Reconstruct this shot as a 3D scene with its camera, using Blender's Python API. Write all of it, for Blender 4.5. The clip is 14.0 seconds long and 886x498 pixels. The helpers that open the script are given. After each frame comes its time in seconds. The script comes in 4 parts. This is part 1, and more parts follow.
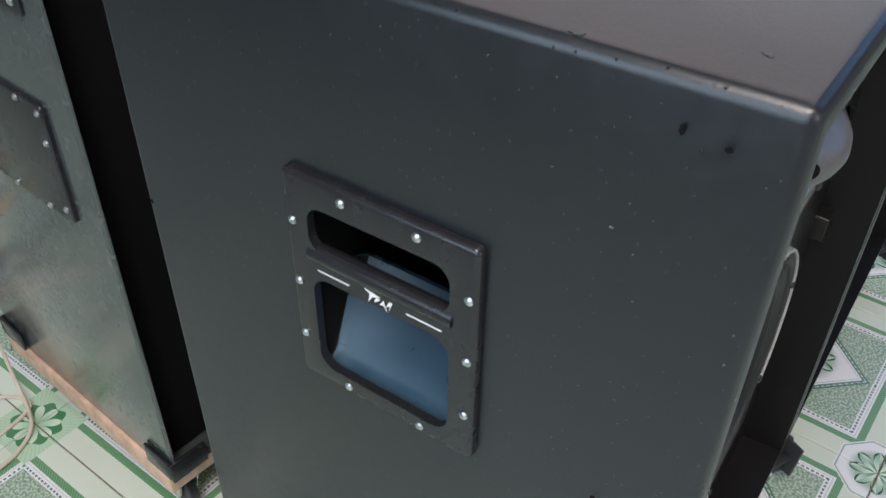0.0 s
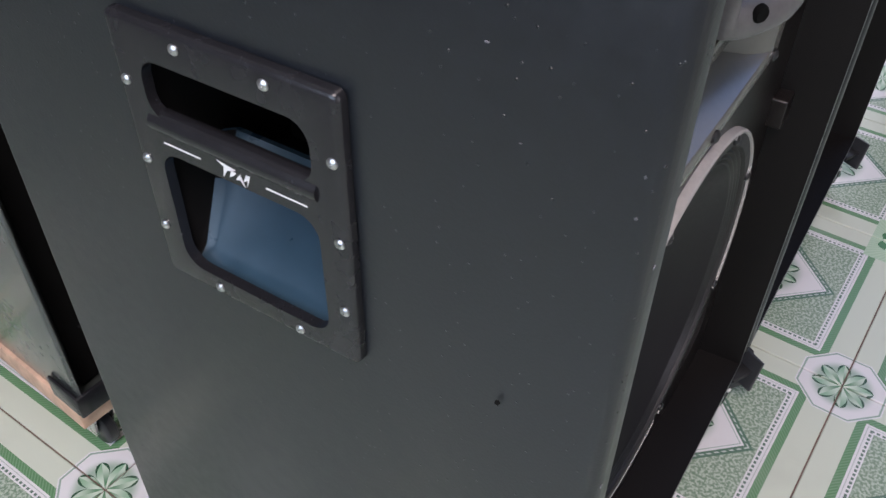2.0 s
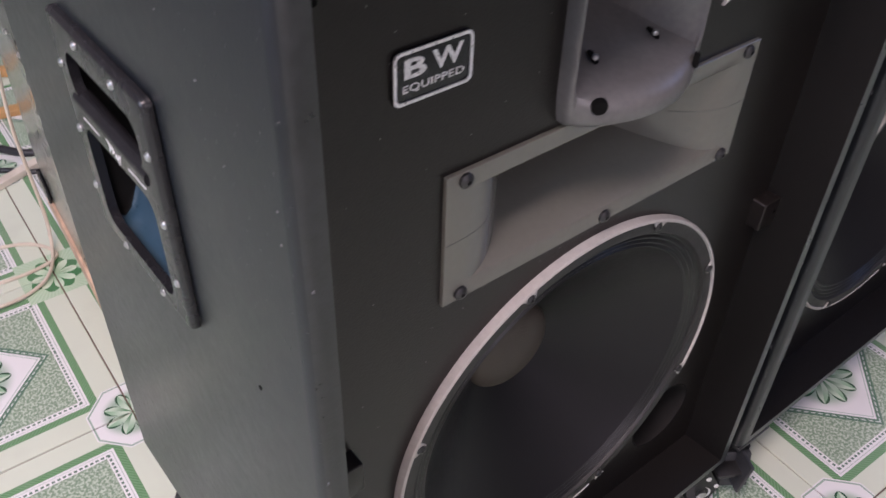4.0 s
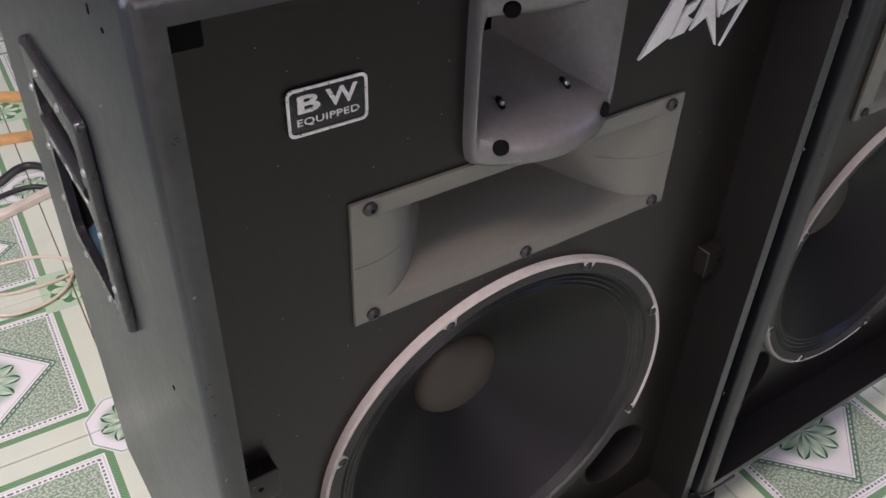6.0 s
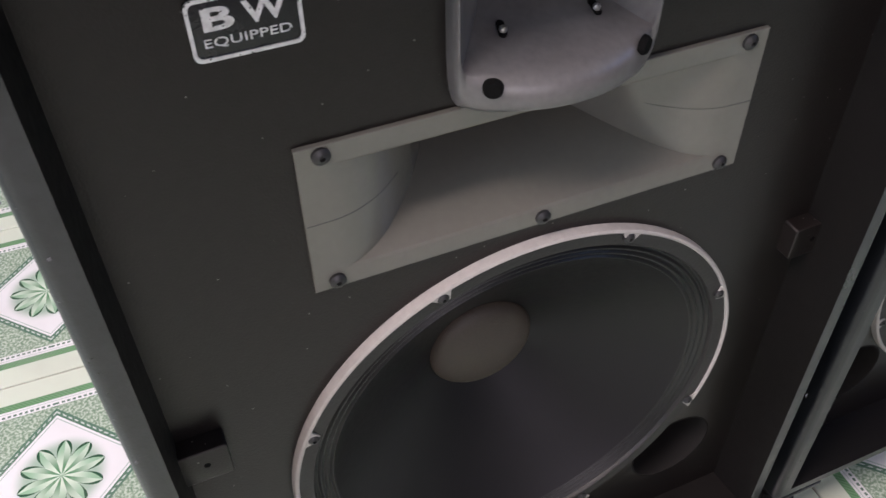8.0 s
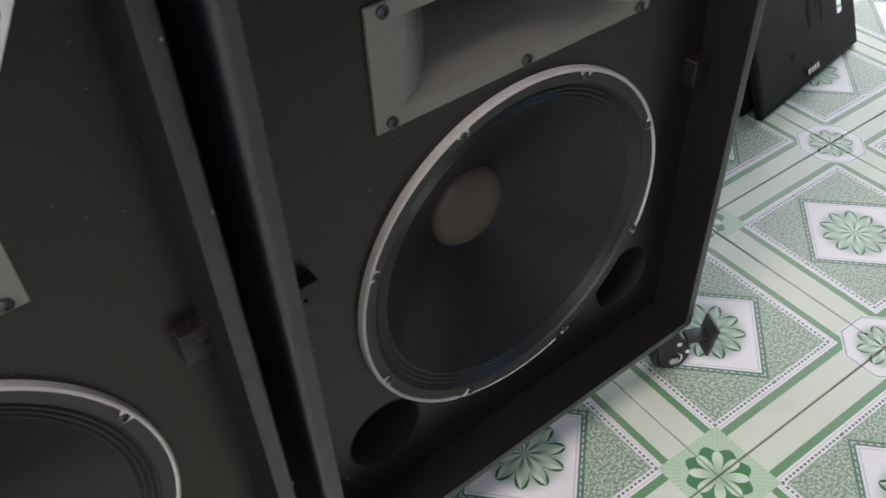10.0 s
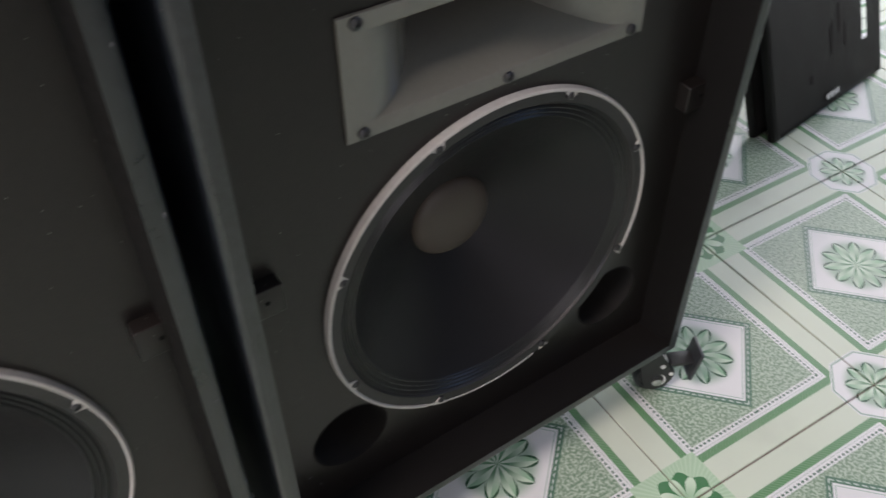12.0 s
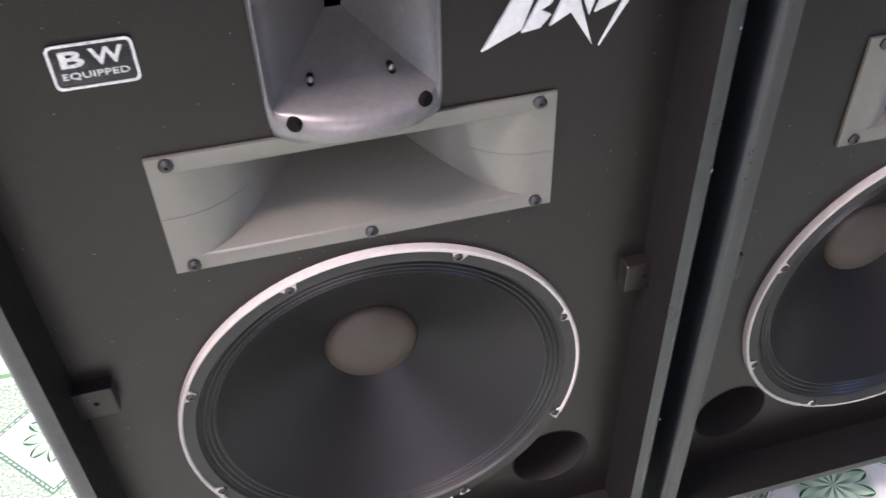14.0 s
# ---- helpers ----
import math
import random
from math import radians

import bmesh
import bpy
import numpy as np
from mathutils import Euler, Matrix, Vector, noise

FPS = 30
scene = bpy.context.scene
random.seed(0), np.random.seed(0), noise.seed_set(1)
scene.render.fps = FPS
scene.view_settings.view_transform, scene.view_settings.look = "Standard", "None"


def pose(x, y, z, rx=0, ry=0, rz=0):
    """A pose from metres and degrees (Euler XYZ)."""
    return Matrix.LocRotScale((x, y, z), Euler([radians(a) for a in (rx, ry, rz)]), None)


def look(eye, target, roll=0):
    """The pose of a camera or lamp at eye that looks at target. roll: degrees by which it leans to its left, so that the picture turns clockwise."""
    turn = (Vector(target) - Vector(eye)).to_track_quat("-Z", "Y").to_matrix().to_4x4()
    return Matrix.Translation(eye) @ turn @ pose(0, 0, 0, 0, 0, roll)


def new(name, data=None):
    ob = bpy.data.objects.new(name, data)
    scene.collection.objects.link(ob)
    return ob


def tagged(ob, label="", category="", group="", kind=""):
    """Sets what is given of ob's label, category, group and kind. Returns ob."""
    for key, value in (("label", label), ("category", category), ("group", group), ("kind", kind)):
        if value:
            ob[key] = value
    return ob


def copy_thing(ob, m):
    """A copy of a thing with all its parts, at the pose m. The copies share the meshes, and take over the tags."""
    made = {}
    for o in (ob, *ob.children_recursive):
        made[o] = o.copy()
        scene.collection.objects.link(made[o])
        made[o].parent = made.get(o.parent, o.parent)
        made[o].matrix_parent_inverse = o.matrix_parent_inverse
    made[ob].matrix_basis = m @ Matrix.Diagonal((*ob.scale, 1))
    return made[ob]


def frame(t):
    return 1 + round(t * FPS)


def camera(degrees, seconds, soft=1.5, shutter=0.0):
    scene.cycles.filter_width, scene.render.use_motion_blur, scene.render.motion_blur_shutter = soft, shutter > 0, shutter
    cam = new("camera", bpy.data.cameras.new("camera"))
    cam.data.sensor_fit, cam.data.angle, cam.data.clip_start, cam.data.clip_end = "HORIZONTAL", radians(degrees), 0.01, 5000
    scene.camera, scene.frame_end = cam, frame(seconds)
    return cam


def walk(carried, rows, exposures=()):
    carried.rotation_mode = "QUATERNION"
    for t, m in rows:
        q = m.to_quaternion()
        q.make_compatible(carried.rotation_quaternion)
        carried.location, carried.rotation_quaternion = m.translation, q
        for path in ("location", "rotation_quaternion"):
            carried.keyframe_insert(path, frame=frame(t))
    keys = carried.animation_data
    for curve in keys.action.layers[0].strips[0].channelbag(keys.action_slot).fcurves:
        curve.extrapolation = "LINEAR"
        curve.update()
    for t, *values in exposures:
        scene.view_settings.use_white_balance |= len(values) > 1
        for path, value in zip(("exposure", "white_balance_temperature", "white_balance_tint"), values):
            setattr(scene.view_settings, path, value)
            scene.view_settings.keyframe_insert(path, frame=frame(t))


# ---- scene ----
cam = camera(53.8, 14.0, 1.5, 0.25)
PATH = [
    (0, (0.023, -0.023, 1.198), (-0.862, 1.266, -0.049), 0.8),
    (0.5, (0.007, -0.021, 1.149), (-0.858, 1.238, -0.143), 1.9),
    (1, (0.018, 0.001, 1.123), (-0.825, 1.249, -0.195), 2.3),
    (1.5, (0.038, 0.025, 1.108), (-0.792, 1.276, -0.213), 1.1),
    (2, (0.044, 0.058, 1.09), (-0.746, 1.308, -0.256), 0.7),
    (2.5, (0.062, 0.1, 1.094), (-0.827, 1.26, -0.271), -0.6),
    (3, (0.115, 0.151, 1.1), (-0.956, 1.156, -0.257), 0.9),
    (3.5, (0.18, 0.162, 1.106), (-0.936, 1.137, -0.238), 5.0),
    (4, (0.282, 0.194, 1.146), (-0.883, 1.159, -0.163), 2.0),
    (4.2, (0.313, 0.209, 1.166), (-0.875, 1.17, -0.125), 0.5),
    (6.3, (0.387, 0.271, 1.174), (-0.909, 1.171, -0.055), 2.5),
    (6.5, (0.359, 0.286, 1.158), (-0.91, 1.221, -0.073), 3.1),
    (7, (0.324, 0.36, 1.137), (-0.96, 1.151, -0.177), 3.3),
    (7.5, (0.326, 0.385, 1.12), (-1.003, 1.019, -0.233), 0.7),
    (8, (0.333, 0.421, 1.11), (-1.002, 0.98, -0.27), -1.1),
    (8.5, (0.394, 0.491, 1.117), (-0.924, 1.075, -0.269), -1.7),
    (9, (0.454, 0.607, 1.122), (-0.787, 1.357, -0.257), -0.3),
    (9.2, (0.464, 0.652, 1.123), (-0.773, 1.451, -0.23), -1.2),
    (11.3, (0.444, 0.989, 1.127), (-0.663, 1.894, -0.272), -1.7),
    (11.5, (0.454, 0.975, 1.135), (-0.651, 1.885, -0.262), -1.5),
    (12, (0.475, 0.885, 1.138), (-0.725, 1.691, -0.244), -0.3),
    (12.1, (0.464, 0.861, 1.140), (-0.758, 1.617, -0.254), 0.0),
    (12.5, (0.468, 0.781, 1.149), (-0.854, 1.36, -0.236), -1.4),
    (13, (0.482, 0.735, 1.154), (-0.907, 1.19, -0.211), -3.2),
    (13.5, (0.493, 0.671, 1.168), (-0.925, 1.062, -0.187), -2.7),
    (14, (0.528, 0.595, 1.191), (-0.937, 0.95, -0.124), -2.1),
]
EXPOSURES = [  # seconds, stops, kelvin, tint
    (0.0, -0.32, 6500, 10), (1.5, -0.38, 6500, 16), (3.0, -0.46, 6700, 27), (4.2, -0.18, 6850, 29), (7.0, -0.2, 7000, 24), (8.0, -0.05, 6850, 22), (9.0, 0.05, 6800, 17),
    (11.3, -0.30, 7000, 15), (11.8, -0.30, 7050, 13), (12.5, 0.7, 6600, 24), (14.0, 1.05, 6700, 26)]
walk(cam, [(t, look(eye, target, roll)) for t, eye, target, roll in PATH], EXPOSURES)

# ---------------------------------------------------------------- light
world = bpy.data.worlds.new("sky")
scene.world = world
world.use_nodes = True
wn = world.node_tree.nodes
sky = wn.new("ShaderNodeTexSky")
sky.sky_type, sky.sun_disc = "NISHITA", False
sky.sun_elevation, sky.sun_rotation = radians(39.4), radians(270)
world.node_tree.links.new(sky.outputs[0], wn["Background"].inputs[0])
wn["Background"].inputs[1].default_value = 0.12

FLOOR_TURN = -2.4                      # the tiles and the room stand a little askew to the loudspeakers
ROOM = pose(0.11, 1.147, 0, 0, 0, FLOOR_TURN)
ROOM_LO, ROOM_HI, ROOM_TOP = (-3.2, -2.8), (2.4, 2.8), 3.2


def area_lamp(name, eye, target, width, height, power, colour):
    lamp = bpy.data.lights.new(name, "AREA")
    lamp.shape, lamp.size, lamp.size_y, lamp.energy, lamp.color = "RECTANGLE", width, height, power, colour
    ob = new(name, lamp)
    ob.matrix_world = ROOM @ look(eye, target)
    return ob


area_lamp("doorway_light", (-1.65, 2.82, 1.3), (-1.65, 0, 1.0), 2.6, 2.5, 72, (0.88, 0.94, 1.0))
area_lamp("transom_light", (1.0, 2.82, 2.5), (1.0, 0, 2.1), 2.4, 1.1, 15, (0.26, 0.49, 1.0))
area_lamp("window_light", (-0.1, -2.82, 1.7), (-0.1, 0, 1.0), 2.3, 1.4, 56, (0.64, 0.82, 1.0))
area_lamp("side_window_light", (2.42, -1.125, 1.62), (0, -1.125, 1.0), 1.5, 1.4, 16, (1.0, 0.95, 1.0))
area_lamp("panel_light", (0.45, -2.0, 3.06), (0.45, -2.0, 0), 0.80, 1.4, 112, (1.0, 0.90, 0.87))
sun = bpy.data.lights.new("sun", "SUN")
sun.energy, sun.angle, sun.color = 2.0, radians(0.5), (1.0, 0.95, 0.88)
new("sun", sun).matrix_world = look((-9, 0, 7.4), (0, 0, 0))


# ---------------------------------------------------------------- materials
def lin(r, g, b):
    return tuple((c / 255 / 12.92 if c <= 10 else ((c / 255 + 0.055) / 1.055) ** 2.4) for c in (r, g, b)) + (1.0,)


def material(name, colour, rough=0.5, metal=0.0, grain=60.0, vary=0.15, bump=0.0, bump_scale=200.0, stain=3.0, spec=0.5, coat=0.0, speck=None, pimple=None, sheen=0.07, tint=(1, 1, 1, 1)):
    """A surface with colour that varies at two scales, roughness that follows it, and fine relief."""
    m = bpy.data.materials.new(name)
    m.use_nodes = True
    nt = m.node_tree
    N, L = nt.nodes, nt.links
    b = N["Principled BSDF"]
    b.inputs["Metallic"].default_value = metal
    b.inputs["Specular IOR Level"].default_value = spec
    b.inputs["Coat Weight"].default_value = coat
    b.inputs["Specular Tint"].default_value = tint
    co = N.new("ShaderNodeTexCoord")
    big, fine = N.new("ShaderNodeTexNoise"), N.new("ShaderNodeTexNoise")
    big.inputs["Scale"].default_value, fine.inputs["Scale"].default_value = stain, grain
    big.inputs["Detail"].default_value, fine.inputs["Detail"].default_value = 5, 4
    for n in (big, fine):
        L.new(co.outputs["Object"], n.inputs["Vector"])
    add = N.new("ShaderNodeMath")
    add.operation = "ADD"
    L.new(big.outputs[0], add.inputs[0])
    L.new(fine.outputs[0], add.inputs[1])
    ramp = N.new("ShaderNodeMapRange")
    ramp.inputs[1].default_value, ramp.inputs[2].default_value = 0.7, 1.3
    ramp.inputs[3].default_value, ramp.inputs[4].default_value = 1 - vary, 1 + vary
    L.new(add.outputs[0], ramp.inputs[0])
    mul = N.new("ShaderNodeMix")
    mul.data_type, mul.blend_type = "RGBA", "MULTIPLY"
    mul.inputs[0].default_value = 1.0
    mul.inputs[6].default_value = colour
    L.new(ramp.outputs[0], mul.inputs[7])
    out = mul.outputs[2]
    if speck:
        vor = N.new("ShaderNodeTexVoronoi")
        vor.inputs["Scale"].default_value = speck[0]
        L.new(co.outputs["Object"], vor.inputs["Vector"])
        less = N.new("ShaderNodeMath")
        less.operation = "LESS_THAN"
        less.inputs[1].default_value = speck[1]
        L.new(vor.outputs["Distance"], less.inputs[0])
        mix = N.new("ShaderNodeMix")
        mix.data_type = "RGBA"
        mix.inputs[7].default_value = speck[2]
        L.new(less.outputs[0], mix.inputs[0])
        L.new(out, mix.inputs[6])
        out = mix.outputs[2]
    L.new(out, b.inputs["Base Color"])
    rr = N.new("ShaderNodeMapRange")
    rr.inputs[1].default_value, rr.inputs[2].default_value = 0.7, 1.3
    rr.inputs[3].default_value, rr.inputs[4].default_value = max(0.02, rough - sheen), min(1, rough + sheen)
    L.new(add.outputs[0], rr.inputs[0])
    L.new(rr.outputs[0], b.inputs["Roughness"])
    if bump:
        bn, bt = N.new("ShaderNodeBump"), N.new("ShaderNodeTexNoise")
        bt.inputs["Scale"].default_value, bt.inputs["Detail"].default_value = bump_scale, 3
        L.new(co.outputs["Object"], bt.inputs["Vector"])
        bn.inputs["Strength"].default_value, bn.inputs["Distance"].default_value = bump, 0.002
        L.new(bt.outputs[0], bn.inputs["Height"])
        last = bn
        if pimple:                       # sparse raised droplets in the paint
            vo, pm, pb = N.new("ShaderNodeTexVoronoi"), N.new("ShaderNodeMapRange"), N.new("ShaderNodeBump")
            vo.inputs["Scale"].default_value = pimple[0]
            L.new(co.outputs["Object"], vo.inputs["Vector"])
            pm.inputs[1].default_value, pm.inputs[2].default_value, pm.inputs[3].default_value, pm.inputs[4].default_value = 0.0, pimple[1], 1.0, 0.0
            L.new(vo.outputs["Distance"], pm.inputs[0])
            pb.inputs["Strength"].default_value, pb.inputs["Distance"].default_value = 0.9, 0.0012
            L.new(pm.outputs[0], pb.inputs["Height"])
            L.new(bn.outputs[0], pb.inputs["Normal"])
            last = pb
        L.new(last.outputs[0], b.inputs["Normal"])
    return m


CABINET = material("cabinet_paint", (0.0080, 0.0100, 0.0130, 1), 0.34, spec=0.6, grain=90, vary=0.12, sheen=0.035, bump=0.07, bump_scale=420, pimple=(110, 0.10))
# cabinet paint lightened: warm light from the ceiling is put into this colour
LIT_TOP = material("dusty_top", (0.058, 0.050, 0.051, 1), 0.42, grain=140, vary=0.18, bump=0.08, bump_scale=420, stain=9)
BAFFLE = material("baffle_paint", (0.0086, 0.0070, 0.0066, 1), 0.32, grain=120, vary=0.25, spec=0.40, bump=0.12, bump_scale=520, sheen=0.03, tint=(1.0, 0.95, 0.96, 1), speck=(62, 0.04, (0.16, 0.15, 0.15, 1)))
BLACK_PLASTIC = material("black_plastic", (0.013, 0.013, 0.015, 1), 0.24, vary=0.15, bump=0.05, bump_scale=500)
# black plastic with the sky's blue reflection put into its base colour
SKY_GLOSS = material("gloss_black", (0.018, 0.044, 0.068, 1), 0.3, vary=0.1, spec=0.4)
HORN_GREY = material("horn_grey", (0.148, 0.145, 0.128, 1), 0.18, spec=0.6, grain=150, vary=0.04, bump=0.03, bump_scale=600, sheen=0.012)
SILVER = material("silver_plastic", (0.152, 0.148, 0.148, 1), 0.34, metal=0.25, grain=200, vary=0.12, stain=30, bump=0.03, bump_scale=700, sheen=0.02)
GASKET = material("white_gasket", (0.44, 0.42, 0.40, 1), 0.6, grain=160, vary=0.10, bump=0.3, bump_scale=220)
CONE = material("paper_cone", (0.0066, 0.0064, 0.0070, 1), 0.42, spec=0.36, tint=(0.96, 0.93, 1.0, 1), grain=140, vary=0.12, bump=0.012, bump_scale=260, sheen=0.04)
RIM = material("basket_rim", (0.018, 0.017, 0.017, 1), 0.5, vary=0.2, bump=0.2, bump_scale=300)
SURROUND = material("surround", (0.0085, 0.0085, 0.0095, 1), 0.33, sheen=0.02, vary=0.15)
WHITE_BOX = material("white_plastic", (0.75, 0.76, 0.76, 1), 0.4, vary=0.06)
# cabinet black darkened further: the recess's shade is put into this colour
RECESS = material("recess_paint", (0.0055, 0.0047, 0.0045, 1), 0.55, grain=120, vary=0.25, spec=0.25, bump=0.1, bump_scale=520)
WORN_EDGE = material("worn_edge", (0.019, 0.021, 0.022, 1), 0.34, spec=0.6, grain=110, vary=0.3, bump=0.08, bump_scale=420, stain=14)
PORT = material("port_lining", (0.0115, 0.0105, 0.0100, 1), 0.85, vary=0.3, spec=0.2)
DUST_CAP = material("dust_cap", (0.066, 0.052, 0.042, 1), 0.5, spec=0.45, grain=200, vary=0.12, bump=0.2, bump_scale=500)
WHITE_PRINT = material("white_metal", (0.72, 0.72, 0.72, 1), 0.4, metal=0.0, grain=150, vary=0.12)
SCUFFED_WHITE = material("scuffed_white", (0.72, 0.72, 0.72, 1), 0.45, grain=200, vary=0.25, speck=(330, 0.20, (0.05, 0.05, 0.05, 1)))
CHROME = material("chrome_screw", (0.60, 0.60, 0.60, 1), 0.3, metal=1.0, vary=0.1)
STEEL_DARK = material("dark_steel", (0.05, 0.05, 0.052, 1), 0.4, metal=0.6, vary=0.2)
RUBBER = material("pedal_grey", (0.032, 0.034, 0.038, 1), 0.35, vary=0.2, bump=0.1)
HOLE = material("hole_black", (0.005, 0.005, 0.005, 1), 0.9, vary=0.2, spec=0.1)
LACQUER = material("lacquer_black", (0.020, 0.021, 0.022, 1), 0.12, vary=0.1, coat=0.6)
PLYWOOD = material("bare_plywood", (0.66, 0.43, 0.30, 1), 0.6, grain=45, vary=0.3, bump=0.2, bump_scale=90)
CLOTH = material("grille_cloth", (0.0100, 0.0082, 0.0078, 1), 0.6, grain=300, stain=16, vary=0.8, spec=0.35, bump=0.5, bump_scale=900)
WALL = material("wall_paint", (0.25, 0.24, 0.235, 1), 0.8, vary=0.06, bump=0.1, bump_scale=60)
CEILING = material("ceiling_paint", (0.50, 0.49, 0.47, 1), 0.85, vary=0.05)
GROUT = material("grout", (0.17, 0.11, 0.09, 1), 0.9, vary=0.3)
CONCRETE = material("concrete", (0.35, 0.34, 0.32, 1), 0.85, vary=0.2, bump=0.2, bump_scale=30)


def tile_material():
    """Glazed floor tile with its printed pattern, drawn from the tile's own coordinates in metres."""
    m = bpy.data.materials.new("printed_tile")
    m.use_nodes = True
    N, L = m.node_tree.nodes, m.node_tree.links
    b = N["Principled BSDF"]
    co = N.new("ShaderNodeTexCoord")
    sep = N.new("ShaderNodeSeparateXYZ")
    L.new(co.outputs["Object"], sep.inputs[0])

    def f(op, *args):
        n = N.new("ShaderNodeMath")
        n.operation = op
        for i, a in enumerate(args):
            if isinstance(a, (int, float)):
                n.inputs[i].default_value = a
            else:
                L.new(a, n.inputs[i])
        return n.outputs[0]

    def between(v, lo, hi):
        return f("MULTIPLY", f("GREATER_THAN", v, lo), f("LESS_THAN", v, hi))

    def mix(k, a, c):
        n = N.new("ShaderNodeMix")
        n.data_type = "RGBA"
        for i, v in ((0, k), (6, a), (7, c)):
            if isinstance(v, (tuple, int, float)):
                n.inputs[i].default_value = v
            else:
                L.new(v, n.inputs[i])
        return n.outputs[2]

    def noisy(scale, detail=3):
        n = N.new("ShaderNodeTexNoise")
        n.inputs["Scale"].default_value, n.inputs["Detail"].default_value = scale, detail
        L.new(co.outputs["Object"], n.inputs["Vector"])
        return n.outputs[0]

    def smooth(v, lo, hi):
        n = N.new("ShaderNodeMapRange")
        n.interpolation_type = "SMOOTHSTEP"
        n.inputs[1].default_value, n.inputs[2].default_value = lo, hi
        L.new(v, n.inputs[0])
        return n.outputs[0]

    CREAM, STRIPE, STRIPE2 = (0.60, 0.655, 0.545, 1), (0.105, 0.245, 0.115, 1), (0.17, 0.32, 0.175, 1)
    WHITE, DARK, FIELD1, FIELD2 = (0.74, 0.735, 0.74, 1), (0.025, 0.085, 0.045, 1), (0.185, 0.275, 0.19, 1), (0.47, 0.55, 0.45, 1)
    PALE, PETAL = (0.52, 0.63, 0.51, 1), (0.17, 0.33, 0.20, 1)
    x, y = sep.outputs[0], sep.outputs[1]
    ax, ay = f("ABSOLUTE", x), f("ABSOLUTE", y)
    e = f("SUBTRACT", 0.2, f("MAXIMUM", ax, ay))
    along = f("MINIMUM", ax, ay)
    cx, cy = f("SUBTRACT", 0.2, ax), f("SUBTRACT", 0.2, ay)
    r = f("SQRT", f("ADD", f("MULTIPLY", x, x), f("MULTIPLY", y, y)))
    rc = f("SQRT", f("ADD", f("MULTIPLY", cx, cx), f("MULTIPLY", cy, cy)))
    q = f("MULTIPLY", f("ADD", ax, ay), 0.70711)
    dash = f("LESS_THAN", f("FRACT", f("MULTIPLY", along, 120.0)), 0.6)

    def flower(radius_out, angle, radius, base, petals):
        turn = f("FRACT", f("ADD", f("MULTIPLY", angle, petals / 2 / math.pi), 10.25))
        tri = f("MULTIPLY", f("ABSOLUTE", f("SUBTRACT", turn, 0.5)), 2.0)
        # bulging petals with pointed tips
        edge = f("MULTIPLY", f("SUBTRACT", 1.0, f("ADD", f("MULTIPLY", tri, 0.13), f("MULTIPLY", f("POWER", tri, 3.2), 0.42))), radius_out)
        inside = f("LESS_THAN", radius, edge)
        half = f("GREATER_THAN", turn, 0.5)
        deep = smooth(radius, radius_out * 0.15, radius_out * 0.85)
        tone = mix(half, mix(deep, (0.10, 0.25, 0.13, 1), PALE), mix(deep, (0.60, 0.70, 0.58, 1), (0.26, 0.44, 0.29, 1)))
        tone = mix(f("GREATER_THAN", tri, 0.95), tone, (0.66, 0.72, 0.64, 1))
        bow = f("MULTIPLY", f("MULTIPLY", tri, f("SUBTRACT", 1.0, tri)), radius_out * 0.52)
        tip = f("MULTIPLY", f("GREATER_THAN", radius, f("SUBTRACT", edge, bow)), f("LESS_THAN", tri, 0.93))
        tone = mix(tip, tone, DARK)
        glow = f("SUBTRACT", 1.0, smooth(radius, radius_out * 0.75, radius_out * 1.15))
        return mix(inside, mix(f("MULTIPLY", glow, 0.7), base, PETAL), tone)

    col = mix(f("GREATER_THAN", e, 0.039), CREAM, mix(f("LESS_THAN", f("FRACT", f("MULTIPLY", f("ADD", x, y), 160.0)), 0.45), STRIPE, STRIPE2))
    col = mix(f("GREATER_THAN", e, 0.052), col, WHITE)
    col = mix(f("MULTIPLY", between(e, 0.0605, 0.0645), dash), col, (0.13, 0.2, 0.16, 1))
    col = mix(between(e, 0.0555, 0.0567), col, (0.45, 0.5, 0.47, 1))
    field = mix(smooth(noisy(230.0, 6), 0.40, 0.62), FIELD1, FIELD2)
    col = mix(f("GREATER_THAN", e, 0.067), col, field)
    border = mix(f("MULTIPLY", between(q, 0.084, 0.0865), dash), (0.10, 0.19, 0.135, 1), (0.5, 0.57, 0.52, 1))
    col = mix(f("LESS_THAN", q, 0.0905), col, border)
    col = mix(f("LESS_THAN", q, 0.0805), col, WHITE)
    col = mix(between(q, 0.0755, 0.077), col, (0.36, 0.46, 0.4, 1))
    middle = flower(0.063, f("ARCTAN2", y, x), r, WHITE, 10)
    col = mix(f("LESS_THAN", q, 0.075), col, middle)
    # corners: white octagons and green rosettes by turns
    angle_c = f("ARCTAN2", cy, cx)
    o = f("MAXIMUM", f("MAXIMUM", cx, cy), f("MULTIPLY", f("ADD", cx, cy), 0.70711))
    oct_col = mix(between(o, 0.0625, 0.0655), WHITE, (0.30, 0.41, 0.34, 1))
    oct_col = mix(f("LESS_THAN", o, 0.060), oct_col, flower(0.047, angle_c, rc, WHITE, 8))
    rays = f("GREATER_THAN", f("SINE", f("MULTIPLY", angle_c, 60.0)), 0.2)
    ros = mix(rays, (0.40, 0.56, 0.385, 1), (0.47, 0.61, 0.45, 1))
    scallop = f("ADD", 0.046, f("MULTIPLY", f("COSINE", f("MULTIPLY", angle_c, 8.0)), -0.004))
    ros = mix(f("LESS_THAN", rc, scallop), ros, (0.06, 0.20, 0.085, 1))
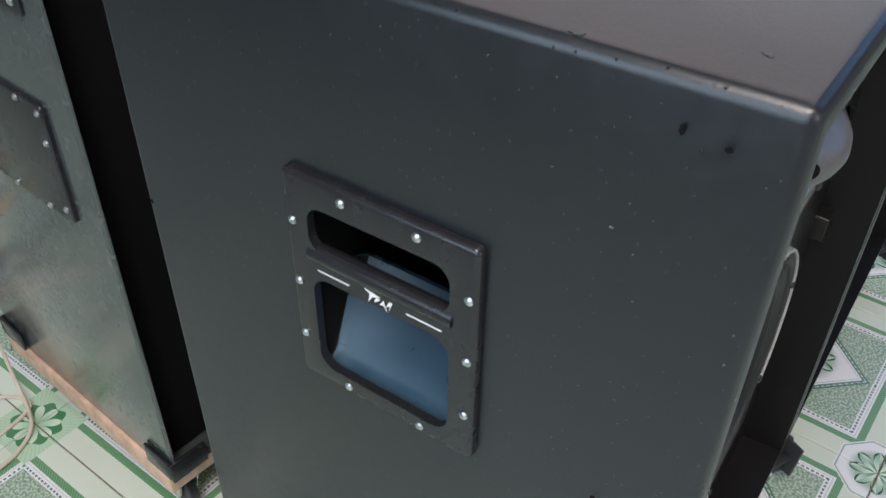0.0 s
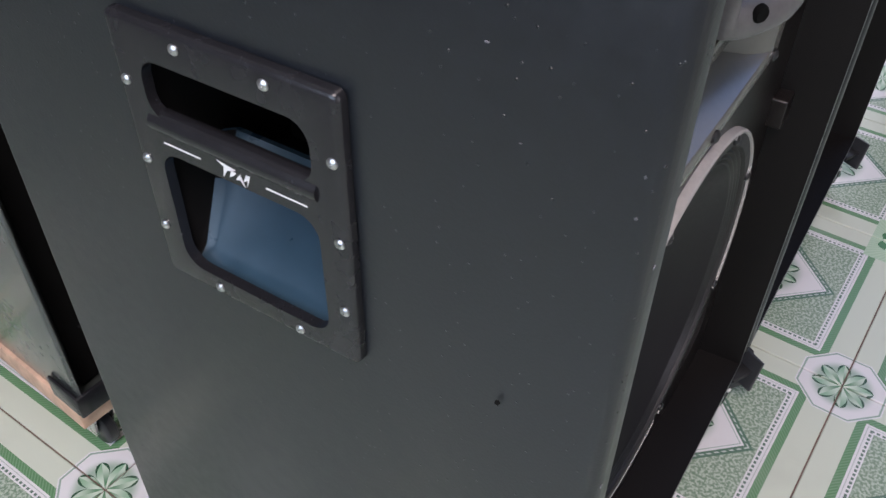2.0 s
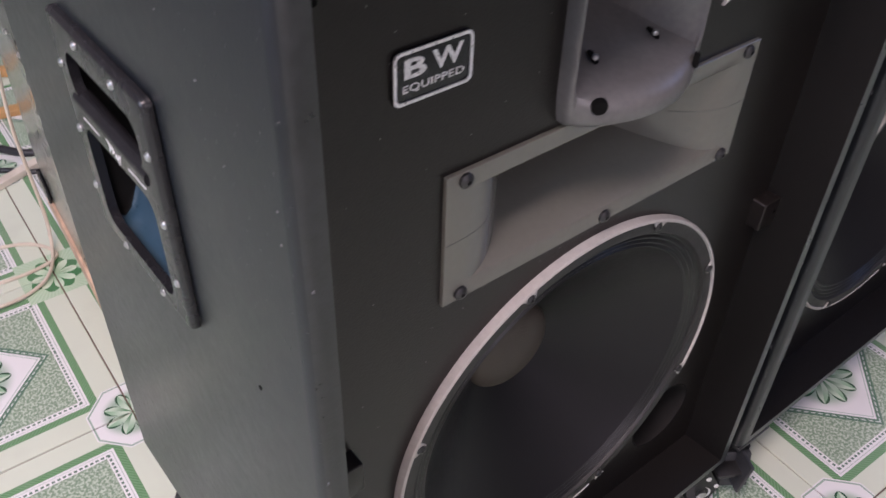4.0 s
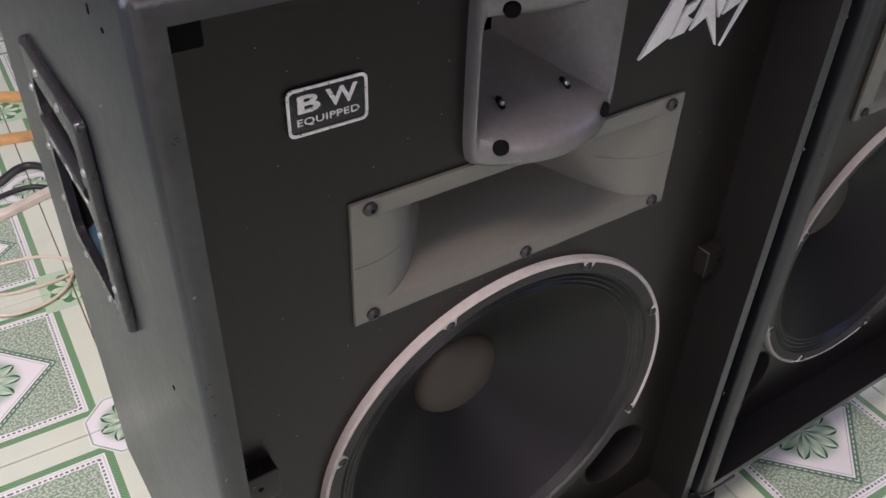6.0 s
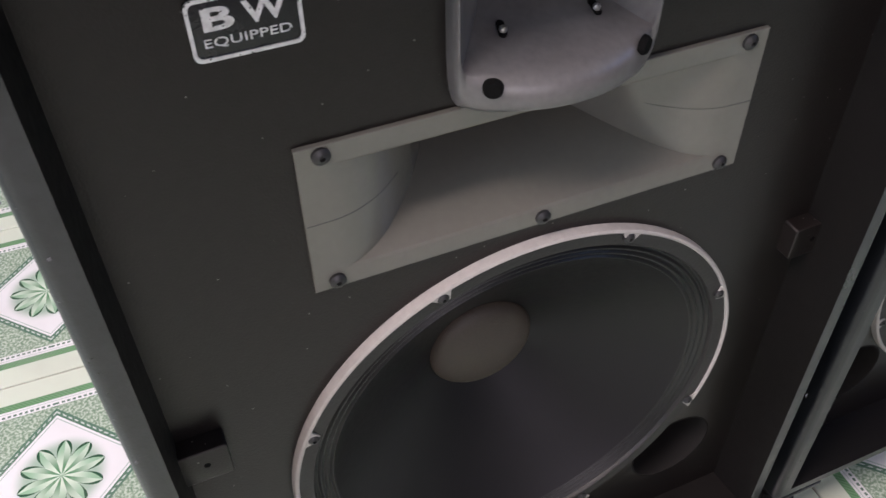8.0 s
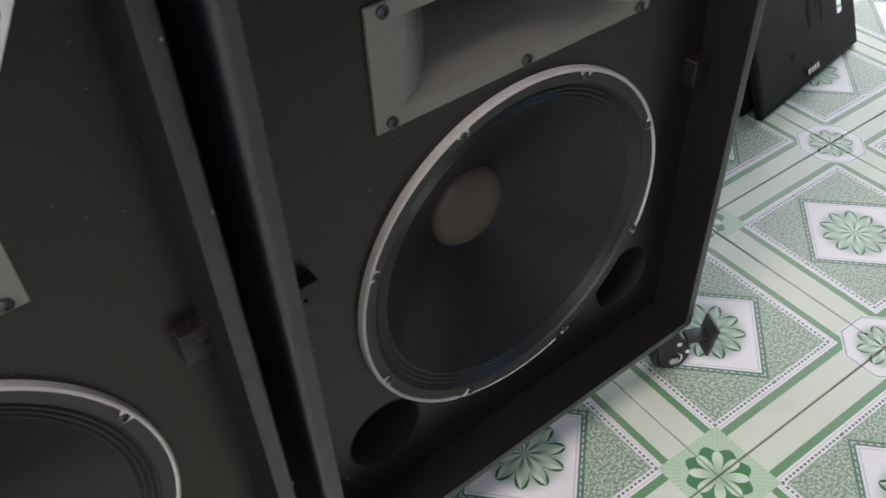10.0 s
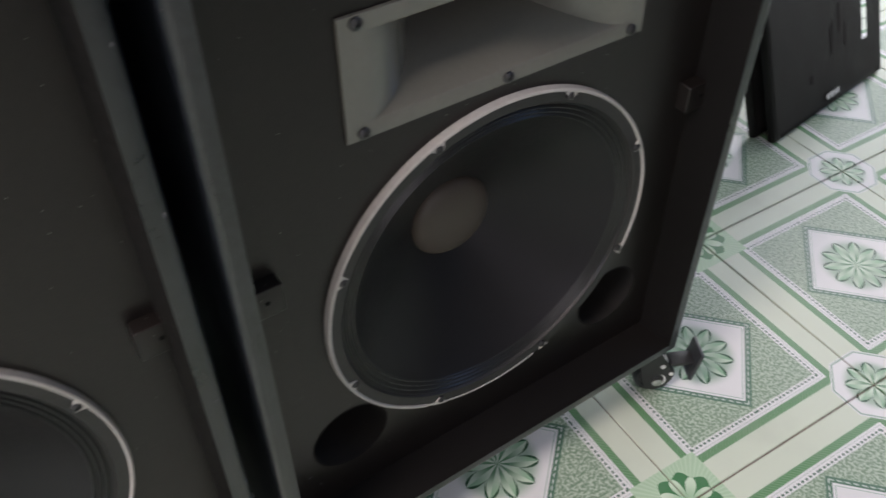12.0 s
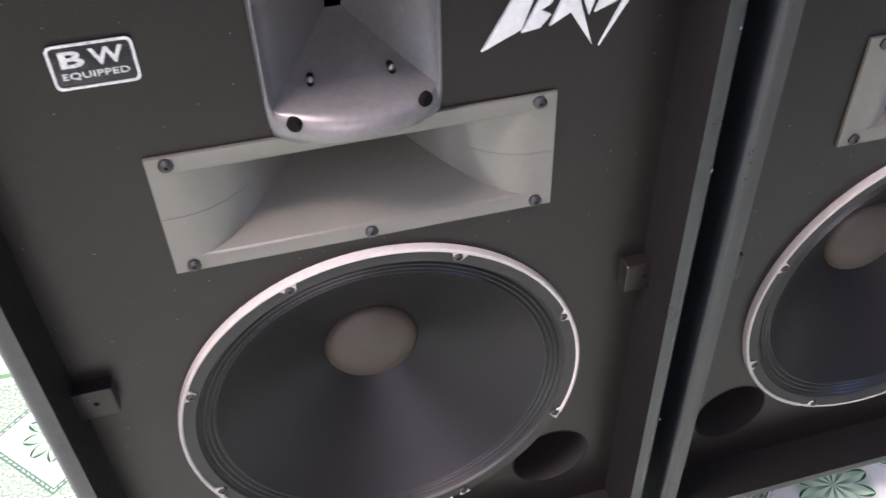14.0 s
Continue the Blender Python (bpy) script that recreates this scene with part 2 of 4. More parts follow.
    petal = f("MULTIPLY", f("POWER", f("ABSOLUTE", f("COSINE", f("MULTIPLY", angle_c, 4.0))), 0.45), 0.042)
    ros = mix(f("LESS_THAN", rc, petal), ros, mix(smooth(rc, 0.005, 0.04), (0.33, 0.5, 0.33, 1), (0.58, 0.7, 0.55, 1)))
    even = f("GREATER_THAN", f("MULTIPLY", x, y), 0.0)
    col = mix(f("MULTIPLY", even, f("LESS_THAN", o, 0.0676)), col, oct_col)
    col = mix(f("MULTIPLY", f("SUBTRACT", 1.0, even), f("LESS_THAN", f("MAXIMUM", cx, cy), 0.062)), col, ros)
    # wear: faint grey film and small dark specks
    col = mix(f("MULTIPLY", smooth(noisy(9.0, 5), 0.5, 0.75), 0.16), col, (0.36, 0.37, 0.33, 1))
    info = N.new("ShaderNodeObjectInfo")
    tint = f("MULTIPLY", info.outputs["Random"], 0.07)
    col = mix(tint, col, (0.45, 0.44, 0.38, 1))
    L.new(col, b.inputs["Base Color"])
    L.new(f("ADD", 0.15, f("MULTIPLY", noisy(14.0, 4), 0.14)), b.inputs["Roughness"])
    b.inputs["Specular IOR Level"].default_value = 0.4
    bn = N.new("ShaderNodeBump")
    bn.inputs["Strength"].default_value, bn.inputs["Distance"].default_value = 0.05, 0.002
    L.new(noisy(30.0, 2), bn.inputs["Height"])
    L.new(bn.outputs[0], b.inputs["Normal"])
    return m


TILE = tile_material()


# ---------------------------------------------------------------- mesh helpers
def link_mesh(name, bm, mat, parent=None, smooth=None):
    bmesh.ops.recalc_face_normals(bm, faces=bm.faces)
    me = bpy.data.meshes.new(name)
    bm.to_mesh(me)
    bm.free()
    me.materials.append(mat)
    if smooth is not None:
        me.polygons.foreach_set("use_smooth", [True] * len(me.polygons))
        me.set_sharp_from_angle(angle=radians(smooth))
    ob = new(name, me)
    ob.parent = parent
    return ob


def part(name, bm, mat, parent, label="", smooth=40):
    ob = link_mesh(name, bm, mat, parent, smooth)
    if label:
        tagged(ob, label)
    return ob


def again(ob, parent, m):
    """Another object on the same mesh, as a part."""
    c = new(ob.name.split(".")[0], ob.data)
    c.parent = parent
    c.matrix_local = m
    return c


def thing(name, label, category, group="", m=None):
    ob = new(name)
    ob.empty_display_size = 0.1
    if m is not None:
        ob.matrix_world = m
    return tagged(ob, label, category, group)


def box(lo, hi, bevel=0.0, segs=2, bm=None):
    bm = bm or bmesh.new()
    made = bmesh.ops.create_cube(bm, size=1.0)["verts"]
    for v in made:
        v.co = Vector([lo[i] + (hi[i] - lo[i]) * (v.co[i] + 0.5) for i in range(3)])
    if bevel:
        edges = {e for v in made for e in v.link_edges}
        bmesh.ops.bevel(bm, geom=list(edges), offset=bevel, segments=segs, affect="EDGES", profile=0.5)
    return bm


def lathe(profile, segs=64, centre=(0, 0, 0), arc=(0.0, 360.0), bm=None):
    """Turns (x, radius) pairs about the x axis through centre."""
    bm = bm or bmesh.new()
    whole = abs(arc[1] - arc[0] - 360) < 1e-6
    n = segs if whole else segs + 1
    rows = []
    for i in range(n):
        a = radians(arc[0] + (arc[1] - arc[0]) * i / segs)
        c, s = math.cos(a), math.sin(a)
        rows.append([bm.verts.new((centre[0] + px, centre[1] + pr * c, centre[2] + pr * s)) for px, pr in profile])
    for i in range(segs):
        u, v = rows[i], rows[(i + 1) % n]
        for j in range(len(profile) - 1):
            bm.faces.new((u[j], v[j], v[j + 1], u[j + 1]))
    bmesh.ops.remove_doubles(bm, verts=bm.verts, dist=1e-6)
    return bm


def lathe_y(profile, centre=(0, 0, 0), segs=28):
    """Turns (radius, y) pairs about an axis along y."""
    bm = lathe([(y, r) for r, y in profile], segs)
    bmesh.ops.rotate(bm, verts=bm.verts, cent=(0, 0, 0), matrix=Matrix.Rotation(radians(90), 3, "Z"))
    bmesh.ops.translate(bm, verts=bm.verts, vec=centre)
    return bm


def prism(points, axis, lo, hi, bevel=0.0, bm=None):
    """A flat outline pushed along an axis; points are the two other coordinates in order."""
    bm = bm or bmesh.new()
    other = [i for i in range(3) if i != axis]
    def at(p, d):
        v = [0, 0, 0]
        v[other[0]], v[other[1]], v[axis] = p[0], p[1], d
        return bm.verts.new(v)
    a, b = [at(p, lo) for p in points], [at(p, hi) for p in points]
    fa, fb = bm.faces.new(a), bm.faces.new(b)
    n = len(points)
    for i in range(n):
        bm.faces.new((a[i], a[(i + 1) % n], b[(i + 1) % n], b[i]))
    if bevel:
        bmesh.ops.recalc_face_normals(bm, faces=bm.faces)
        bmesh.ops.bevel(bm, geom=list(fb.edges), offset=bevel, segments=3, affect="EDGES", profile=0.5)
    return bm


def rounded(w, h, r, n=5, cx=0.0, cy=0.0):
    """The outline of a rectangle with round corners."""
    pts = []
    for sx, sy, a0 in ((1, 1, 0), (-1, 1, 90), (-1, -1, 180), (1, -1, 270)):
        for i in range(n + 1):
            a = radians(a0 + 90 * i / n)
            pts.append((cx + sx * (w / 2 - r) + r * math.cos(a), cy + sy * (h / 2 - r) + r * math.sin(a)))
    return pts


def tube(points, radius, sides=8, bm=None):
    """A round bar or cable along points."""
    bm = bm or bmesh.new()
    pts = [Vector(p) for p in points]
    rings = []
    for i, p in enumerate(pts):
        d = (pts[min(i + 1, len(pts) - 1)] - pts[max(i - 1, 0)]).normalized()
        a = d.orthogonal().normalized() if not rings else (last - d * last.dot(d)).normalized()
        last = a
        b = d.cross(a)
        rings.append([bm.verts.new(p + radius * (a * math.cos(2 * math.pi * k / sides) + b * math.sin(2 * math.pi * k / sides))) for k in range(sides)])
    for u, v in zip(rings, rings[1:]):
        for k in range(sides):
            bm.faces.new((u[k], u[(k + 1) % sides], v[(k + 1) % sides], v[k]))
    bm.faces.new(rings[0])
    bm.faces.new(rings[-1])
    return bm


def cut(ob, *cutters):
    """Takes the cutters' shapes out of ob's mesh."""
    for cbm in cutters:
        tool = link_mesh("cutter", cbm, HOLE)
        mod = ob.modifiers.new("cut", "BOOLEAN")
        mod.operation, mod.object, mod.solver = "DIFFERENCE", tool, "EXACT"
        bpy.context.view_layer.update()
        me = bpy.data.meshes.new_from_object(ob.evaluated_get(bpy.context.evaluated_depsgraph_get()))
        ob.modifiers.clear()
        old, tm = ob.data, tool.data
        ob.data = me
        me.name = old.name
        while len(me.materials) > 1:
            me.materials.pop()
        me.polygons.foreach_set("material_index", [0] * len(me.polygons))
        bpy.data.objects.remove(tool)
        bpy.data.meshes.remove(tm)
        bpy.data.meshes.remove(old)
        me.polygons.foreach_set("use_smooth", [True] * len(me.polygons))
        me.set_sharp_from_angle(angle=radians(35))


def loft(loops, close_last=True, bm=None):
    bm = bm or bmesh.new()
    rows = [[bm.verts.new(p) for p in lp] for lp in loops]
    n = len(rows[0])
    for u, v in zip(rows, rows[1:]):
        for k in range(n):
            bm.faces.new((u[k], u[(k + 1) % n], v[(k + 1) % n], v[k]))
    if close_last:
        bm.faces.new(rows[-1])
    return bm


def frame_loop(w, h, k=10):
    """Points round a rectangle of half sizes w and h, k to a side, in order."""
    pts = []
    for (ya, za), (yb, zb) in (((-w, -h), (w, -h)), ((w, -h), (w, h)), ((w, h), (-w, h)), ((-w, h), (-w, -h))):
        pts += [(ya + (yb - ya) * i / k, za + (zb - za) * i / k) for i in range(k)]
    return pts


# ---------------------------------------------------------------- the room
def in_room(ob):
    ob.matrix_world = ROOM @ ob.matrix_world
    return ob


def wall(name, lo, hi, opening=(), run=0):
    """A wall slab that runs along x (run=0) or y (run=1); each opening (from, to, sill, head) is cut through it."""
    bm = bmesh.new()
    def slab(a, b, z0, z1):
        p, q = list(lo), list(hi)
        p[run], q[run], p[2], q[2] = a, b, z0, z1
        box(p, q, bm=bm)
    at = lo[run]
    for a, b, z0, z1 in opening:
        slab(at, a, lo[2], hi[2])
        slab(a, b, z1, hi[2])
        if z0 > 0.01:
            slab(a, b, lo[2], z0)
        at = b
    slab(at, hi[run], lo[2], hi[2])
    ob = link_mesh(name, bm, WALL)
    return in_room(tagged(ob, "plain grey painted wall of the room", "wall", kind="structure"))


(RX0, RY0), (RX1, RY1) = ROOM_LO, ROOM_HI
wall("wall_south", (RX0, RY0 - 0.15, 0), (RX1, RY0, ROOM_TOP), [(-1.3, 1.1, 0.95, 2.45)])
wall("wall_north", (RX0, RY1, 0), (RX1, RY1 + 0.15, ROOM_TOP), [(-3.0, -0.3, 0.0, 2.7), (-0.22, 2.22, 1.9, 3.1)])
wall("wall_west", (RX0 - 0.15, RY0 - 0.15, 0), (RX0, RY1 + 0.15, ROOM_TOP))
wall("wall_east", (RX1, RY0 - 0.15, 0), (RX1 + 0.15, RY1 + 0.15, ROOM_TOP), [(-1.9, -0.35, 0.9, 2.35)], 1)
in_room(tagged(link_mesh("ceiling", box((RX0 - 0.15, RY0 - 0.15, ROOM_TOP), (RX1 + 0.15, RY1 + 0.15, ROOM_TOP + 0.1)), CEILING), "plain grey ceiling", "ceiling", kind="structure"))
floor = in_room(tagged(link_mesh("floor", box((RX0 - 0.15, RY0 - 0.15, -0.12), (RX1 + 0.15, RY1 + 0.15, -0.0035)), GROUT), "glazed ceramic floor tiles printed with green flowers and squares", "floor", kind="structure"))
tagged(link_mesh("ground", box((-40, -40, -0.3), (40, 40, -0.14)), CONCRETE), "plain concrete ground outside the room", "ground", kind="structure")


lamp_body = tagged(new("ceiling_light"), "wide white panel light under the ceiling", "lamp")
lamp_body.matrix_world = ROOM @ pose(0.45, -2.0, 0.2)


# ---------------------------------------------------------------- loudspeaker
HALF = 0.3200                     # half the cabinet's width
FRONT, BACK, LOW, TOP = -0.0310, -0.556, 0.120, 1.006
BAFF = -0.090                     # the baffle's face
WOOF = (0.0055, 0.432)            # the woofer's centre, across and up
SPEAKER_PITCH = 0.661


def screw(radius, height, head_mat, parent, name="screw", axis="x"):
    """A pan-head screw with a cross slot that looks along +x (or -y)."""
    bm = lathe([(0, 0), (0, radius), (height * 0.5, radius), (height, radius * 0.6), (height * 1.05, radius * 0.3), (height * 0.6, radius * 0.25), (height * 0.6, 0)], 14)
    if axis == "y":
        bmesh.ops.rotate(bm, verts=bm.verts, cent=(0, 0, 0), matrix=Matrix.Rotation(radians(-90), 3, "Z"))
    return part(name, bm, head_mat, parent)


def make_woofer(parent):
    w = part("woofer", lathe([(0.000, 0.2215), (0.004, 0.2215), (0.0065, 0.219), (0.0065, 0.2055), (0.004, 0.2035), (-0.006, 0.203), (-0.03, 0.199), (-0.03, 0.2235)], 96), RIM, parent, "large black woofer with a white rim and grey dust cap")
    w.location = (BAFF, *WOOF)
    ripples = [(0.002, 0.2050)]
    for i in range(57):
        t = i / 56
        ripples.append((0.0015 - 0.004 * t + 0.0013 * math.sin(t * 3.5 * 2 * math.pi), 0.2045 - 0.0205 * t))
    part("surround", lathe(ripples, 96), SURROUND, w, "rippled black surround")
    prof = [(-0.0025, 0.1842)]
    for i in range(1, 13):
        t = i / 12
        prof.append((-0.0025 - 0.091 * (t ** 0.92), 0.1842 - 0.131 * t))
    part("cone", lathe(prof, 96), CONE, w, "dark grey paper cone")
    dome = [(-0.0935 + 0.001, 0.056), (-0.0905, 0.0555)]
    for i in range(1, 9):
        a = radians(90 * i / 8)
        dome.append((-0.0905 + 0.016 * math.sin(a), 0.0545 * math.cos(a)))
    part("dust_cap", lathe(dome, 48), DUST_CAP, w, "matt brownish grey dust cap")
    # the white gasket is whole above and worn away at the lower right
    prof = [(0.0066, 0.2180), (0.0086, 0.2185), (0.0094, 0.2200), (0.0082, 0.2220), (0.004, 0.2228), (0.0, 0.2228)]
    g = lathe(prof, 84, arc=(-22, 242))
    thin = [(0.0066, 0.2190), (0.0076, 0.2198), (0.007, 0.2218), (0.003, 0.2222), (0.0, 0.2222)]
    lathe(thin, 30, arc=(242, 288), bm=g)
    for i in range(8):
        a = radians(22.5 + 45 * i)
        big = i not in (6,)
        c = Vector((0.0068, 0.2165 * math.cos(a), 0.2165 * math.sin(a)))
        d = 0.0085 if big else 0.006
        t = Vector((0, -math.sin(a), math.cos(a)))
        n = Vector((0, math.cos(a), math.sin(a)))
        quad = [c + t * d * 1.2 + n * 0.004, c - t * d * 1.2 + n * 0.004, c - t * d * 0.5 - n * 0.007, c + t * d * 0.4 - n * 0.005]
        lo = [g.verts.new(p) for p in quad]
        hi = [g.verts.new(p + Vector((0.0018, 0, 0))) for p in quad]
        g.faces.new(hi)
        for k in range(4):
            g.faces.new((lo[k], lo[(k + 1) % 4], hi[(k + 1) % 4], hi[k]))
    part("gasket", g, GASKET, w, "white worn gasket ring with gaps")
    first = None
    for i in range(8):
        a = radians(22.5 + 45 * i)
        at = Matrix.Translation((0.0065, 0.2135 * math.cos(a), 0.2135 * math.sin(a)))
        if first is None:
            first = screw(0.0052, 0.004, STEEL_DARK, w)
            first.matrix_local = at
        else:
            again(first, w, at)
    return w


def make_wide_horn(parent):
    """A flat rectangular flange whose mouth runs back to a narrow throat."""
    W, H = 0.1755, 0.061
    MOUTH_W, MOUTH_H, DEEP, steps = 0.1580, 0.0462, 0.200, 26
    def cheek(d):                           # half width at depth d: leaves the flange flush, then runs in
        return MOUTH_W - math.sqrt(d / 8.8)
    loops = []
    def ring(x, w, h):
        loops.append([(x, y, z) for y, z in frame_loop(w, h, 14)])
    ring(-0.001, W, H)
    ring(0.0034, W, H)
    ring(0.0040, W - 0.0006, H - 0.0006)
    ring(0.0040, MOUTH_W, MOUTH_H)
    for i in range(1, steps + 1):
        d = DEEP * (i / steps) ** 2
        ring(0.0040 - d, cheek(d), MOUTH_H - 0.0015 * min(1.0, d / 0.0012) - 0.037 * (1 - math.exp(-d / 0.070)))
    h = part("horn", loft(loops, False), HORN_GREY, parent, "grey plastic horn with a wide rectangular mouth", smooth=30)
    h.location = (BAFF, 0.0055, 0.7325)
    first = None
    for y, z in ((-0.159, 0.0540), (0.159, 0.0540), (-0.159, -0.0535), (0.159, -0.0535), (0.001, -0.0535), (0.001, 0.0535)):
        at = Matrix.Translation((0.0040, y, z))
        if first is None:
            first = screw(0.0062, 0.0045, STEEL_DARK, h)
            first.matrix_local = at
        else:
            again(first, h, at)
    for s in (-1, 1):                       # the moulding seam at half height of each cheek
        pts = [(0.0041, s * 0.1745, 0.0), (0.0041, s * MOUTH_W, 0.0003)]
        for i in range(1, 11):
            d = DEEP * (i / steps) ** 2
            pts.append((0.0041 - d, s * (cheek(d) - 0.0001), 0.0005))
        part("seam", tube(pts, 0.00017, 5), RUBBER, h)
    return h


def make_tall_horn(parent):
    """A tall silver horn whose upper and lower lips bulge forward."""
    W, H = 0.0725, 0.0775
    loops = []
    def bulge(y):
        return 0.013 + 0.027 * (1 - (y / W) ** 2)
    def ring(w, h, k, x=0.0, r=1.0):
        lp = []
        for y, z in frame_loop(w, h, 16):
            e = max(0.0, (abs(y) / w) ** 6 * (abs(z) / h) ** 6) * 0.0035 * r
            lp.append((x + k * bulge(y), y - math.copysign(e, y), z - math.copysign(e, z)))
        loops.append(lp)
    ring(W, H, 0.0)
    ring(W, H, 0.55)
    ring(W - 0.0003, H - 0.0015, 0.80)
    ring(W - 0.0010, H - 0.005, 0.95)
    ring(W - 0.0018, H - 0.010, 1.0)
    ring(W - 0.0028, H - 0.019, 0.97)
    ring(W - 0.0036, H - 0.0245, 0.86)
    ring(W - 0.0042, H - 0.028, 0.66, 0, 0.4)
    steps = 12
    for i in range(1, steps + 1):
        s = i / steps
        w = (W - 0.0042) * (1 - s) ** 1.05 + 0.007 * s
        h = (H - 0.028) * (1 - s) + 0.0105 * s
        k = 0.66 * (1 - s) ** 2
        ring(w, h, k, -0.076 * s, 0.0)
    h = part("tall_horn", loft(loops, False), SILVER, parent, "tall silver plastic horn with bulging lips", smooth=35)
    h.location = (BAFF, 0.0045, 0.8735)
    for y, z, x in ((-0.0535, -0.0565, 0.0262), (0.0555, -0.0535, 0.0252), (-0.0535, 0.0565, 0.0262), (0.0555, 0.0565, 0.0252)):
        bm = lathe([(0.0004, 0.0), (0.0006, 0.0052), (-0.001, 0.0064), (-0.004, 0.0068)], 20)
        o = part("screw_hole", bm, HOLE, h)
        o.matrix_local = Matrix.Translation((x, y, z)) @ Matrix.Rotation(math.atan(0.027 * 2 * y / W ** 2), 4, "Z")
    for y in (-0.034, 0.034):
        slot = part("screw_slot", prism(rounded(0.0055, 0.013, 0.0027), 2, -0.0002, 0.0006), HOLE, h)
        slot.matrix_local = Matrix.Translation((-0.0054, y * 0.97, -0.0361)) @ Matrix.Rotation(radians(90 + (8 if y > 0 else -8)), 4, "Z") @ Matrix.Rotation(radians(27), 4, "X")
        o = screw(0.0026, 0.003, CHROME, h)
        o.matrix_local = Matrix.Translation((-0.0034, y * 0.97, -0.0356)) @ Matrix.Rotation(radians(-63), 4, "Y")
    return h


def text_mesh(words, size, squeeze, depth, mat, name, parent, label="", bold=0.0003):
    cu = bpy.data.curves.new("lettering", "FONT")
    cu.body, cu.size, cu.extrude, cu.align_x, cu.align_y = words, size, depth, "CENTER", "CENTER"
    cu.space_character = 1.05
    cu.offset = bold
    tmp = new("lettering", cu)
    bpy.context.view_layer.update()
    me = bpy.data.meshes.new_from_object(tmp.evaluated_get(bpy.context.evaluated_depsgraph_get()))
    bpy.data.objects.remove(tmp)
    me.materials.clear()
    me.materials.append(mat)
    me.transform(Matrix(((0, 0, 1, 0), (squeeze, 0, 0, 0), (0, 1, 0, 0), (0, 0, 0, 1))))
    ob = new(name, me)
    ob.parent = parent
    if label:
        tagged(ob, label)
    return ob


def make_badge(parent):
    b = part("badge", prism(rounded(0.0615, 0.0365, 0.005), 0, 0.0, 0.0022, 0.0005), BLACK_PLASTIC, parent, "black badge with a white rim and lettering")
    b.location = (BAFF, -0.1825, 0.8820)
    outer, inner = rounded(0.061, 0.036, 0.005), rounded(0.0567, 0.0317, 0.0036)
    bm = bmesh.new()
    rows = [[bm.verts.new((x, *p)) for p in pts] for x, pts in ((0.0022, outer), (0.0032, outer), (0.0032, inner), (0.0022, inner))]
    n = len(outer)
    for u, v in zip(rows, rows[1:]):
        for k in range(n):
            bm.faces.new((u[k], u[(k + 1) % n], v[(k + 1) % n], v[k]))
    part("rim", bm, SCUFFED_WHITE, b, "scuffed white rim")
    for words, size, sq, y, z, bold in (("B", 0.0178, 1.78, -0.0150, 0.0050, 0.0005), ("W", 0.0178, 1.22, 0.0108, 0.0050, 0.0004), ("EQUIPPED", 0.0072, 1.42, 0.0, -0.0078, 0.00004)):
        t = text_mesh(words, size, sq, 0.0003, SCUFFED_WHITE, "lettering", b, bold=bold)
        t.location = (0.0025, y, z)
    return b


def make_emblem(parent, scale, loc, depth=0.003):
    """A sign of sharp white shards, like splinters in a row."""
    shards = [
        [(0, 0.105), (0.42, 0.29), (0.53, 0.58), (0.64, 0.92), (0.50, 0.92)],
        [(0.08, 0.98), (0.60, 1.10), (0.88, 1.02), (0.52, 0.80), (0.70, 1.00)],
        [(0.42, 0.25), (0.60, 0.58), (0.80, 0.64), (0.72, 0.52), (0.62, 0.47), (0.73, 0.41), (0.62, 0.28)],
        [(0.72, 0.28), (0.92, 0.72), (1.02, 0.56), (1.20, 0.0), (0.94, 0.40)],
        [(0.98, 0.78), (1.14, 0.34), (1.34, 0.92), (1.24, 0.92), (1.12, 0.66), (1.06, 0.76)],
        [(1.20, 0.36), (1.30, 0.60), (1.44, 0.90), (1.52, 0.90), (1.42, 0.70), (1.52, 0.62), (1.38, 0.56), (1.46, 0.46)],
        [(1.28, -0.03), (1.57, 0.58), (1.50, 0.86), (1.62, 0.86), (1.86, 0.90), (1.70, 0.66)],
    ]
    e = new("emblem")
    e.parent = parent
    e.location = loc
    e["label"] = "white emblem of sharp metal shards"
    for s in shards:
        bm = prism([(a * scale, b * scale) for a, b in s], 0, 0.0, depth, depth * 0.15)
        part("shard", bm, WHITE_PRINT, e)
    return e


